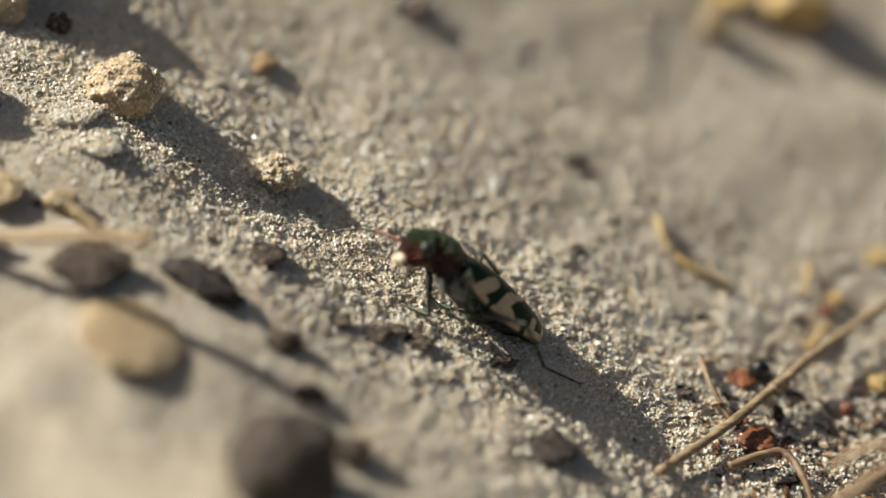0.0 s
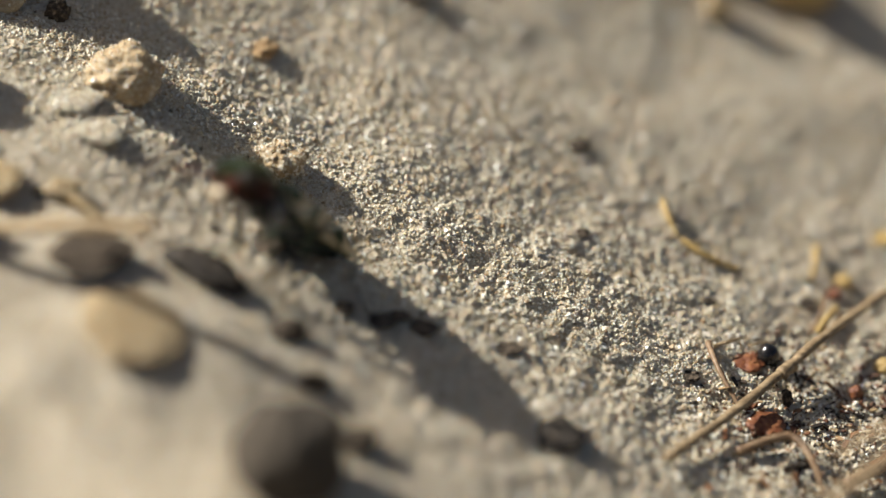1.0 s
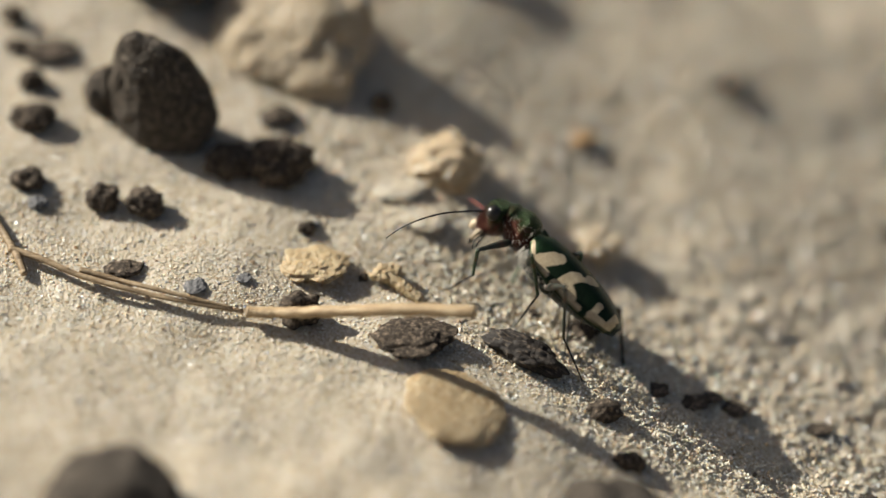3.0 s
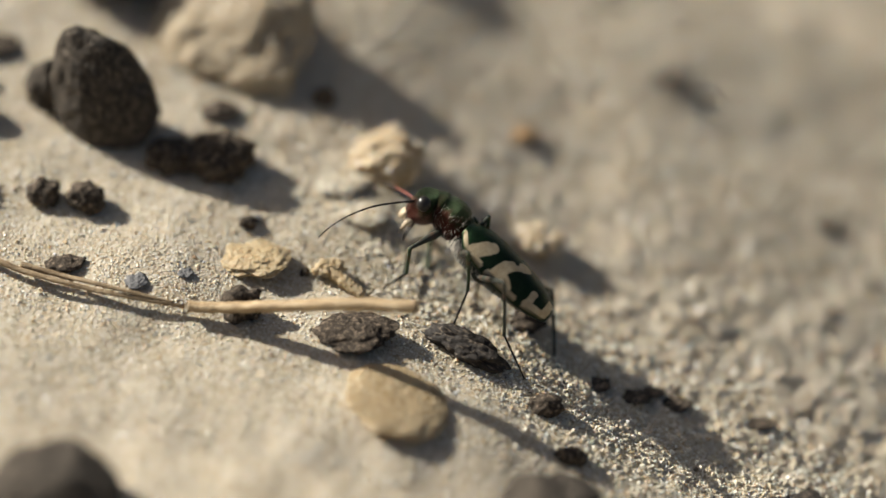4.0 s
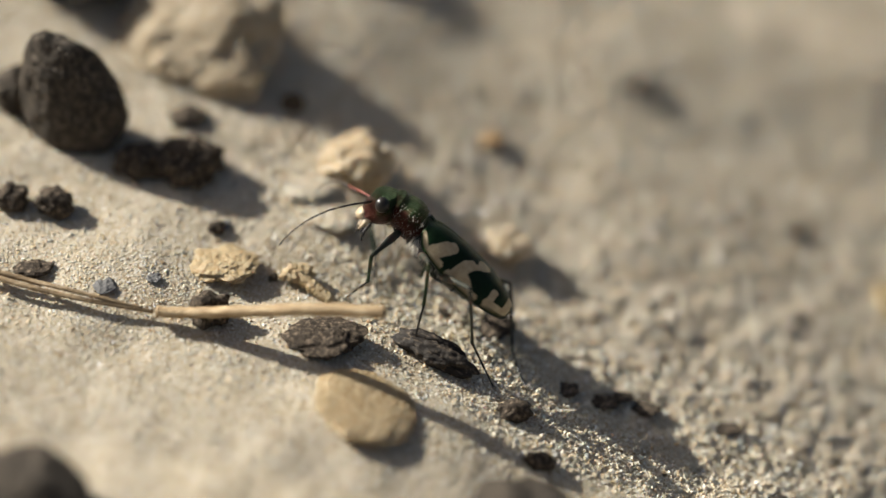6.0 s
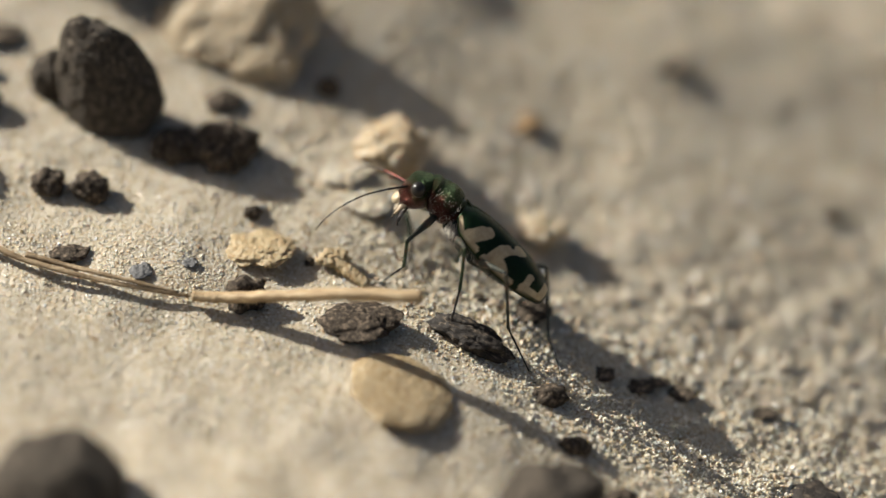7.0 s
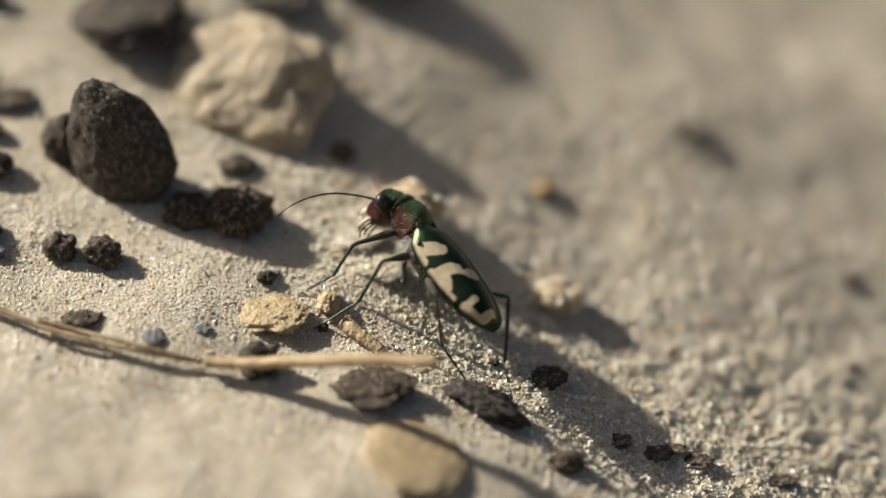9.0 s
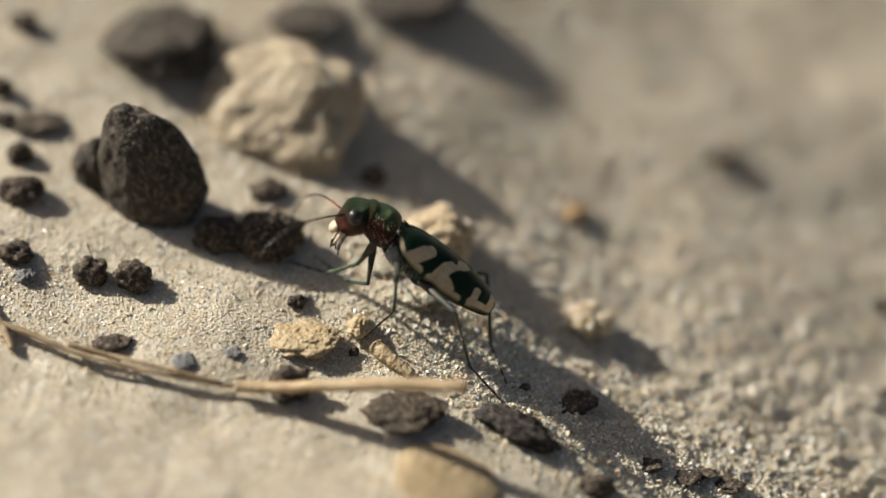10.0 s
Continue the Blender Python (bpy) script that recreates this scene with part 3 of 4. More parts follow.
lump("humus_crumb", 0.74, -5.42, (0.37, 0.37, 0.18), HUMUS, "dark brown crumbly humus crumb lying on the sand", "crumb", 97, 12, 0.10, (0, 0), "dark crumbs on the sand", knobs=0.34, grain=0.08, detail=4, freq=1.5, pellets=0.15, pitch=4.6)
lump("humus_crumb", 13.03, -8.63, (1.11, 0.67, 0.15), HUMUS, "dark brown crumbly humus crumb lying on the sand", "crumb", 98, -11, 0.09, (0, 0), "dark crumbs on the sand", knobs=0.34, grain=0.08, detail=4, freq=1.5, pellets=0.15, pitch=4.6)
lump("humus_crumb", 35.52, 0.59, (0.49, 0.49, 0.13), HUMUS, "dark brown crumbly humus crumb lying on the sand", "crumb", 99, 26, 0.08, (0, 0), "dark crumbs on the sand", knobs=0.34, grain=0.08, detail=4, freq=1.5, pellets=0.15, pitch=4.6)
lump("bark_or_shade", 0.12, -10.30, (2.99, 1.26, 0.93), BARK, "dark elongated bark flake with pale ridges on the sand", "bark", 72, -24, 0.49, (0, 12), "", knobs=0.3, grain=0.11, detail=5, pellets=0.22)
lump("black_seed", 39.56, -3.58, (0.80, 0.80, 0.92), JET, "glossy black round seed in the litter", "seed", 73, 0, 0.58, (0, 0), "", knobs=0.03, grain=0.0)
lump("rusty_flake", 38.82, -9.77, (1.34, 1.34, 0.34), RUST, "rust-red crumbling bark flake in the litter", "bark", 74, 0, 0.20, (0, 0), "", knobs=0.34, grain=0.08, detail=4, freq=1.5, pellets=0.15, pitch=4.6)
lump("rusty_flake", 44.94, 3.86, (0.54, 0.54, 0.35), RUST, "small rust-red bark flake", "bark", 75, 0, 0.20, (0, 0), "", knobs=0.34, grain=0.08, detail=4, freq=1.5, pellets=0.15, pitch=4.6)
lump("rusty_flake", 38.01, -4.09, (1.13, 1.13, 0.22), RUST, "thin rust-brown bark flake in the litter", "bark", 76, 0, 0.10, (0, 0), "", knobs=0.34, grain=0.08, detail=4, freq=1.5, pellets=0.15, pitch=4.6)
lump("ochre_ball", 45.70, -5.25, (0.49, 0.49, 0.49), RUST, "small ochre-brown ball on the sand", "seed", 77, 0, 0.28, (0, 0), "", knobs=0.2, grain=0.05)
lump("yellow_flake", 48.25, -2.36, (0.83, 0.83, 0.59), YELLOW, "yellow flake of dry litter", "litter", 78, 0, 0.34, (0, 0), "", knobs=0.34, grain=0.08, detail=4, freq=1.5, pellets=0.15, pitch=4.6)
lump("yellow_flake", 45.70, 5.14, (0.65, 0.65, 0.54), YELLOW, "yellow flake of dry litter", "litter", 79, 0, 0.31, (0, 0), "", knobs=0.34, grain=0.08, detail=4, freq=1.5, pellets=0.15, pitch=4.6)
lump("yellow_flake", 49.13, 10.10, (1.17, 0.84, 0.19), YELLOW, "yellow flake of dry litter", "litter", 80, 0, 0.11, (0, 0), "", knobs=0.34, grain=0.08, detail=4, freq=1.5, pellets=0.15, pitch=4.6)

# ---- dry needles and stalks ----
kicked = lump("sand_crumb", -9.46, -5.12, (1.15, 0.75, 0.6), TAN, "small yellowish sand crumb that the beetle kicks loose", "sand clod", 27, 10, 0.6, knobs=0.3, grain=0.1, pellets=0.25)
KICKED = [(0.0, pose(-0.00946, -0.00512, 0.00150, 0, 0, 10)), (8.3, pose(-0.00946, -0.00512, 0.00150, 0, 0, 10)), (8.4, pose(-0.01042, -0.00529, 0.00317, 40, 30, 60)), (8.5, pose(-0.01080, -0.00354, 0.00218, 0, 0, 80)), (10.0, pose(-0.01080, -0.00354, 0.00218, 0, 0, 80))]
stalk("twig_stub", [(-9.67, -4.95, 1.48), (-8.54, -5.98, 1.10), (-7.11, -7.02, 0.53)], 0.60, TAN, "short stubby tan piece of twig on the sand", "twig", 4, 0.7, 1)
stalk("pine_needle", [(-39.05, -0.85, 6.36), (-36.88, -3.90, 5.19), (-35.18, -6.97, 4.35), (-34.54, -8.47, 3.78)], 0.34, OLDSTRAW, "dry brown pine needle running across the sand", "pine needle", 9, 0.7, 1)
stalk("pine_needle", [(-35.72, -6.40, 4.53), (-33.11, -7.40, 4.17), (-30.70, -8.52, 3.72), (-25.54, -10.05, 3.12), (-19.30, -10.64, 2.16)], 0.32, OLDSTRAW, "dry brown and straw-coloured pine needle on the sand", "pine needle", 1, 0.6, 0.8)
stalk("pine_needle", [(-30.72, -8.10, 3.90), (-28.35, -8.63, 3.51), (-24.76, -9.91, 3.36), (-20.08, -10.54, 2.38)], 0.28, OLDSTRAW, "dry straw-coloured pine needle beside its twin", "pine needle", 2, 0.55, 0.8)
stalk("dry_stalk", [(-19.08, -10.91, 2.35), (-17.13, -11.03, 2.34), (-13.00, -11.84, 3.04), (-7.90, -12.81, 3.88), (-3.18, -13.52, 4.17)], 0.50, STRAW, "thick dry straw stalk raised over the sand", "stalk", 3, 1.2, 0.75)
stalk("dry_stalk", [(31.51, -15.49, -13.68), (36.37, -10.47, -13.70), (40.49, -5.64, -13.70), (43.43, -2.16, -13.49), (49.25, 4.08, -13.57), (53.01, 7.88, -13.48)], 0.36, OLDSTRAW, "long dry straw stalk across the litter", "stalk", 5, 1, 0.8)
stalk("dry_stalk", [(40.20, -6.16, -13.59), (41.19, -4.99, -13.68)], 0.50, OLDSTRAW, "swollen joint of a dry stalk", "stalk", 15, 0.9, 1)
stalk("brown_twig", [(35.25, -3.58, -12.82), (35.77, -6.29, -13.04), (37.01, -8.88, -14.23)], 0.24, BROWNTWIG, "short reddish-brown twig in the litter", "twig", 6, 0.6, 1)
stalk("brown_twig", [(36.62, -13.28, -14.87), (40.21, -12.16, -14.42), (41.63, -14.13, -14.85), (42.33, -16.30, -16.10)], 0.34, BROWNTWIG, "bent brown twig in the litter", "twig", 7, 0.6, 1)
stalk("brown_twig", [(44.03, -15.05, -16.33), (47.79, -12.25, -16.40), (50.90, -10.07, -16.72)], 0.50, BROWNTWIG, "thick brown twig in the litter", "twig", 8, 0.6, 1)
stalk("brown_twig", [(42.80, -0.30, -14.51), (43.68, 1.08, -13.76), (44.30, 3.35, -13.79)], 0.20, BROWNTWIG, "thin brown twig standing in the litter", "twig", 10, 0.6, 1)
stalk("yellow_straw", [(43.35, -0.30, -14.41), (44.15, 0.80, -13.91), (45.04, 2.33, -14.12)], 0.30, YELLOW, "short orange-yellow straw in the litter", "straw", 11, 0.6, 1)
stalk("yellow_straw", [(32.73, 8.08, -8.97), (33.02, 6.64, -9.29), (33.63, 5.46, -10.13)], 0.24, YELLOW, "short yellow straw lying on the sand", "straw", 12, 0.6, 1)
stalk("yellow_straw", [(33.91, 5.26, -10.30), (35.70, 4.19, -10.98), (38.00, 3.93, -12.07)], 0.26, YELLOW, "short yellow straw lying on the sand", "straw", 13, 0.6, 1)
stalk("yellow_straw", [(43.93, 7.53, -12.62), (43.70, 5.71, -12.80), (43.40, 4.65, -13.44)], 0.24, YELLOW, "short yellow straw lying on the sand", "straw", 14, 0.6, 1)
stalk("thin_straw", [(35.66, -3.66, -13.04), (36.57, -3.25, -13.05), (37.71, -2.26, -13.40)], 0.12, STRAW, "thin pale straw bit in the litter", "straw", 16, 0.6, 1)
stalk("thin_straw", [(38.16, -2.84, -13.64), (39.01, -2.47, -13.72), (39.66, -1.95, -13.88)], 0.10, STRAW, "thin pale straw bit in the litter", "straw", 17, 0.6, 1)
stalk("grass_stem", [(42.24, -21.93, -8.14), (44.86, -21.85, -6.33), (48.91, -20.76, -6.41)], 0.70, OLDSTRAW, "broad dry grass blade close to the lens", "grass", 18, 0.6, 0.4)
stalk("grass_stem", [(40.59, -27.29, -8.28), (43.40, -25.50, -7.19), (46.32, -23.12, -6.57), (50.60, -20.40, -7.17)], 0.50, OLDSTRAW, "dry grass blade close to the lens", "grass", 19, 0.6, 0.4)

grains()
litter()

# ---- the tiger beetle: nose along +x, its left along +y, millimetres ----
def shiny(name, stops, scale, rough, metal, bump=0.25, stretch=None):
    m, n, l, b = material(name, rough, metal, 0.35)
    l.new(ramp(n, l, noise_fac(n, l, scale, 4, 0.6, stretch), stops), b.inputs["Base Color"])
    relief(n, l, b, noise_fac(n, l, 7.0, 2), bump, 0.00005)
    return m


def banded_cuticle(name):
    """Metallic green above and coppery red on the flanks, blotched."""
    m, n, l, b = material(name, 0.33, 0.85, 0.5)
    g = n.new("ShaderNodeAttribute")
    g.attribute_name = "upward"
    up = n.new("ShaderNodeMath")
    up.operation = "MULTIPLY_ADD"
    l.new(noise_fac(n, l, 1.6, 4, 0.7), up.inputs[0])
    up.inputs[1].default_value = 1.1
    off = n.new("ShaderNodeMath")
    off.operation = "SUBTRACT"
    off.inputs[1].default_value = 0.15
    l.new(g.outputs["Fac"], off.inputs[0])
    l.new(off.outputs[0], up.inputs[2])
    l.new(ramp(n, l, up.outputs[0], [(0.35, (0.03, 0.008, 0.007)), (0.62, (0.085, 0.024, 0.016)), (0.82, (0.05, 0.028, 0.016)), (0.9, (0.045, 0.034, 0.014)), (1.0, (0.024, 0.042, 0.016))]), b.inputs["Base Color"])
    relief(n, l, b, noise_fac(n, l, 4.5, 4, 0.7), 1.0, 0.0004)
    return m


def marked_elytron(name):
    m, n, l, b = material(name, 0.46, 0.0, 0.2)
    a = n.new("ShaderNodeAttribute")
    a.attribute_name = "mark"
    # green highlight near the shoulders, painted into the base colour
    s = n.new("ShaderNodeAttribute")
    s.attribute_name = "painted_sheen"
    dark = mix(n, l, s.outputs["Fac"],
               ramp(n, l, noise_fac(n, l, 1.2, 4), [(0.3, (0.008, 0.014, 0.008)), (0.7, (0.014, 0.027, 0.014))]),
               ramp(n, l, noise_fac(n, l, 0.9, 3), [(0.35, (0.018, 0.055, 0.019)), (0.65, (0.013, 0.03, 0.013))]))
    cream = ramp(n, l, noise_fac(n, l, 2.2, 4), [(0.3, (0.35, 0.27, 0.165)), (0.7, (0.46, 0.38, 0.25))])
    l.new(mix(n, l, a.outputs["Fac"], dark, cream), b.inputs["Base Color"])
    inv = n.new("ShaderNodeMath")
    inv.operation = "MULTIPLY_ADD"
    inv.inputs[1].default_value, inv.inputs[2].default_value = -0.75, 0.75
    l.new(a.outputs["Fac"], inv.inputs[0])
    l.new(inv.outputs[0], b.inputs["Metallic"])
    relief(n, l, b, noise_fac(n, l, 6.5, 2), 0.45, 0.00005)
    return m


CUTICLE = banded_cuticle("metallic_cuticle")
ELYTRON = marked_elytron("elytron_shell")
BELLY = shiny("belly_plates", [(0.3, (0.007, 0.009, 0.008)), (0.55, (0.014, 0.022, 0.018)), (0.75, (0.045, 0.018, 0.012))], 0.8, 0.4, 0.3)
LEG = shiny("leg_cuticle", [(0.3, (0.014, 0.013, 0.011)), (0.5, (0.03, 0.035, 0.025)), (0.7, (0.07, 0.04, 0.026))], 1.3, 0.58, 0.1)
GREENLEG = shiny("green_leg_cuticle", [(0.35, (0.022, 0.022, 0.014)), (0.52, (0.028, 0.06, 0.03)), (0.66, (0.08, 0.05, 0.028))], 1.6, 0.45, 0.4)
CLAW = shiny("tarsus_cuticle", [(0.3, (0.012, 0.011, 0.010)), (0.7, (0.035, 0.03, 0.026))], 1.5, 0.35, 0.2)
EYE_COAT = shiny("compound_eye", [(0.3, (0.010, 0.009, 0.008)), (0.7, (0.022, 0.018, 0.015))], 2.0, 0.3, 0.0, 0.5)
IVORY = shiny("ivory_jaw", [(0.3, (0.36, 0.27, 0.16)), (0.7, (0.56, 0.46, 0.32))], 1.5, 0.4, 0.0)
FEELER = shiny("feeler", [(0.3, (0.012, 0.010, 0.009)), (0.7, (0.04, 0.03, 0.025))], 1.5, 0.4, 0.1)
# red of sunlight through the right feeler, put into its colour
SUNLITFEELER = shiny("sunlit_feeler_base", [(0.3, (0.07, 0.017, 0.012)), (0.7, (0.18, 0.042, 0.028))], 1.5, 0.4, 0.3)
SETAE = shiny("white_hairs", [(0.3, (0.45, 0.41, 0.34)), (0.7, (0.68, 0.63, 0.54))], 1.5, 0.5, 0.0)

BEND, NOD = 3.0, 44.0  # how far the fore body hangs, and the head on it (degrees)
NECK, NAPE = Vector((0.0, 0.0, 0.5)), Vector((2.6, 0.0, 0.5))


def droop(p):
    """Carries a point of the straight fore body to where it hangs."""
    p = Vector(p)
    k = min(max((p.x - 2.5) / 0.5, 0.0), 1.0)
    grow = Vector((1 + 0.14 * k, 1 + 0.12 * k, 1 + 0.36 * k))
    p = NAPE + pose(0, 0, 0, 0, NOD * k) @ ((p - NAPE) * grow)
    return NECK + pose(0, 0, 0, 0, BEND * min(max(p.x / 0.6, 0.0), 1.0)) @ (p - NECK)


def loft(sections, sides=28, boxy=1.0, bent=False, close=True):
    """A body from sections x, half width, top, bottom (mm)."""
    bm = bmesh.new()
    rings = []
    for x, w, top, bot in sections:
        ring = []
        for k in range(sides):
            a = 2 * math.pi * k / sides
            c, s = math.cos(a), math.sin(a)
            y = w * math.copysign(abs(c) ** boxy, c)
            z = (top + bot) / 2 + (top - bot) / 2 * math.copysign(abs(s) ** boxy, s)
            p = Vector((x, y, z))
            ring.append(bm.verts.new((droop(p) if bent else p) * MM))
        rings.append(ring)
    for a, b in zip(rings, rings[1:]):
        for k in range(sides):
            bm.faces.new((a[k], a[(k + 1) % sides], b[(k + 1) % sides], b[k]))
    if close:
        bm.faces.new(rings[0][::-1])
        bm.faces.new(rings[-1])
    bmesh.ops.recalc_face_normals(bm, faces=bm.faces)
    return bm


def thick(sections, steps=5):
    """More sections between the given ones, on a smooth curve."""
    out = []
    n = len(sections)
    for i in range(n - 1):
        a, b, c, d = (np.array(sections[min(max(j, 0), n - 1)], float) for j in (i - 1, i, i + 1, i + 2))
        for k in range(steps):
            t = k / steps
            v = 0.5 * (2 * b + (c - a) * t + (2 * a - 5 * b + 4 * c - d) * t * t + (3 * b - a - 3 * c + d) * t ** 3)
            v[1] = max(v[1], 0.02)
            out.append(tuple(v))
    return out + [tuple(sections[-1])]


def add_upward(ob, low, high):
    """How far up its flank each point lies, for the colour bands of the cuticle."""
    me = ob.data
    at = me.attributes.new("upward", "FLOAT", "POINT")
    at.data.foreach_set("value", [min(max((v.co.z / MM - low) / (high - low), 0.0), 1.0) * 0.75 for v in me.vertices])


ELY_X = [0.15, -0.5, -1.45, -2.9, -4.4, -5.8, -6.95, -7.7, -8.2, -8.45]
ELY_W = [1.80, 2.20, 2.32, 2.40, 2.44, 2.42, 2.30, 2.02, 1.62, 1.00]
ELY_T = [1.10, 1.48, 1.66, 1.74, 1.70, 1.58, 1.38, 1.12, 0.86, 0.50]
ELY_E = [0.35, -0.35, -0.62, -0.78, -0.80, -0.70, -0.52, -0.36, -0.20, -0.05]
# cream markings: capsules from (along, across) to (along, across), radius (mm); across follows the curve from 0 at the seam to 1 at the rim
MARKS = [
    (0.03, 0.90, 0.09, 0.93, 0.20), (0.14, 0.93, 0.28, 0.95, 0.30), (0.17, 0.85, 0.25, 0.62, 0.46), (0.24, 0.62, 0.27, 0.55, 0.40),
    (0.37, 0.93, 0.66, 0.94, 0.26), (0.42, 0.88, 0.45, 0.64, 0.42), (0.45, 0.62, 0.48, 0.55, 0.38), (0.50, 0.55, 0.57, 0.38, 0.26), (0.56, 0.36, 0.59, 0.28, 0.44), (0.48, 0.80, 0.57, 0.88, 0.32),
    (0.77, 0.86, 0.95, 0.84, 0.32), (0.78, 0.80, 0.77, 0.64, 0.30), (0.93, 0.78, 0.93, 0.40, 0.30)]


def elytron(parent, side):
    """One wing case: a domed shell with a thickness, its markings carried by an attribute."""
    nu, nv = 150, 44
    u = np.linspace(0, 1, nu) ** 0.92
    xs = 0.15 - 8.6 * u
    order = ELY_X[::-1]
    w, top, edge = (np.interp(xs, order, c[::-1]) for c in (ELY_W, ELY_T, ELY_E))
    k = np.ones(9) / 9
    w, top, edge = (np.convolve(np.pad(c, 4, "edge"), k, "valid") for c in (w, top, edge))
    w[-3:] = w[-3:] * np.array([0.9, 0.65, 0.25])
    v = np.linspace(0, 1, nv)
    a = v * math.pi / 2
    yy = 0.02 + w[:, None] * np.sin(a)[None, :] ** 0.8
    zz = edge[:, None] + (top - edge)[:, None] * np.cos(a)[None, :] ** 0.62 - 0.1 * np.exp(-(v[None, :] / 0.05) ** 2)
    xx = np.repeat(xs[:, None], nv, 1)
    outer = np.stack([xx, side * yy, zz], -1).reshape(-1, 3)
    inner = np.stack([xx, side * np.maximum(yy - 0.16, 0.02), zz - 0.14], -1).reshape(-1, 3)
    m = nu * nv
    i = (np.arange(nu - 1)[:, None] * nv + np.arange(nv - 1)[None, :]).ravel()
    quads = np.stack([i, i + 1, i + nv + 1, i + nv], 1)
    rim = np.concatenate([np.arange(nv), np.arange(1, nu) * nv + nv - 1, (nu - 1) * nv + np.arange(nv - 2, -1, -1), np.arange(nu - 2, 0, -1) * nv])
    nxt = np.roll(rim, -1)
    skirt = np.stack([rim, rim + m, nxt + m, nxt], 1)
    faces = np.concatenate([quads, quads[:, ::-1] + m, skirt])
    if side > 0:
        faces = faces[:, ::-1]
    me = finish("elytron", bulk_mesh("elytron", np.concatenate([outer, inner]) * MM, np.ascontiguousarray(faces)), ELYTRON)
    arc = np.cumsum(np.hypot(np.diff(yy, axis=1, prepend=yy[:, :1]), np.diff(zz, axis=1, prepend=zz[:, :1])), axis=1)
    U, V = np.repeat(u[:, None], nv, 1) * 8.6, arc / arc[:, -1:] * 3.6
    best = np.full(U.shape, 9.0)
    for a0, b0, a1, b1, r in MARKS:
        p, q = np.array((a0 * 8.6, b0 * 3.6)), np.array((a1 * 8.6, b1 * 3.6))
        d = q - p
        t = np.clip(((U - p[0]) * d[0] + (V - p[1]) * d[1]) / (d @ d), 0, 1)
        best = np.minimum(best, np.hypot(U - p[0] - t * d[0], V - p[1] - t * d[1]) - r)
    best = np.maximum(best + 0.07 * waves(U, V, 0.6, 11), np.maximum(V - 0.955 * 3.6, U - 0.968 * 8.6))
    mark = np.clip(0.5 - best / 0.09, 0, 1).ravel()
    # painted highlight: strongest at the front, fading rearwards, with a few blotches
    painted_sheen = ((1 - smooth(0.2, 2.6, U)) * 0.8 + 0.2 * smooth(0.0, 0.5, waves(U, V, 1.7, 12))).clip(0, 1).ravel()
    for key, val in (("mark", mark), ("painted_sheen", painted_sheen)):
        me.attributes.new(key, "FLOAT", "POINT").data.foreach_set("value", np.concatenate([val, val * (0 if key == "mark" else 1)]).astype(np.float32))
    ob = new("elytron", me)
    ob.parent = parent
    return tagged(ob, "dark green wing case with cream wavy markings")


def ball_bm(at, size, turn=(0, 0, 0), bent=True, detail=3):
    bm = bmesh.new()
    bmesh.ops.create_icosphere(bm, subdivisions=detail, radius=1.0)
    m = pose(*at, *turn)
    for v in bm.verts:
        p = m @ Vector((v.co.x * size[0], v.co.y * size[1], v.co.z * size[2]))
        v.co = (droop(p) if bent else p) * MM
    return bm


def limb_bm(length, radii, sides=9, bow=0.0, spines=0, seed=0, claws=False):
    """A limb segment along +x from its joint, with spines and claws where it has them."""
    n = len(radii)
    fine = 4 * (n - 1) + 1
    xs = np.linspace(0, 1, fine)
    rr = np.interp(xs, np.linspace(0, 1, n), radii)
    pts = [Vector((x * length, 0, bow * math.sin(math.pi * x))) * MM for x in xs]
    bm = tube_bm(pts, [r * MM for r in rr], sides)
    rng = random.Random(seed)
    for _ in range(spines):
        x = rng.uniform(0.25, 1.0)
        w = rng.uniform(0, 2 * math.pi)
        r = float(np.interp(x, xs, rr))
        p = Vector((x * length, math.cos(w) * r * 0.8, math.sin(w) * r * 0.8 + bow * math.sin(math.pi * x)))
        q = p + Vector((0.25, math.cos(w) * 0.28, math.sin(w) * 0.28))
        tube_bm([p * MM, q * MM], [0.02 * MM, 0.006 * MM], 3, bm=bm)
    if claws:
        for s in (-1, 1):
            p = Vector((length - 0.03, 0, 0))
            tube_bm([p * MM, (p + Vector((0.2, s * 0.12, 0.03))) * MM, (p + Vector((0.36, s * 0.16, -0.08))) * MM], [0.03 * MM, 0.022 * MM, 0.006 * MM], 4, bm=bm)
    return bm


# femur, tibia, tarsus lengths (mm); hip on the left side in the body's space
LEGS = {
    "front": (3.4, 2.8, 2.8, Vector((1.15, 0.85, -0.75))),
    "middle": (3.7, 3.9, 3.6, Vector((-0.9, 1.15, -1.0))),
    "hind": (5.3, 5.0, 3.4, Vector((-2.9, 1.25, -1.2))),
}


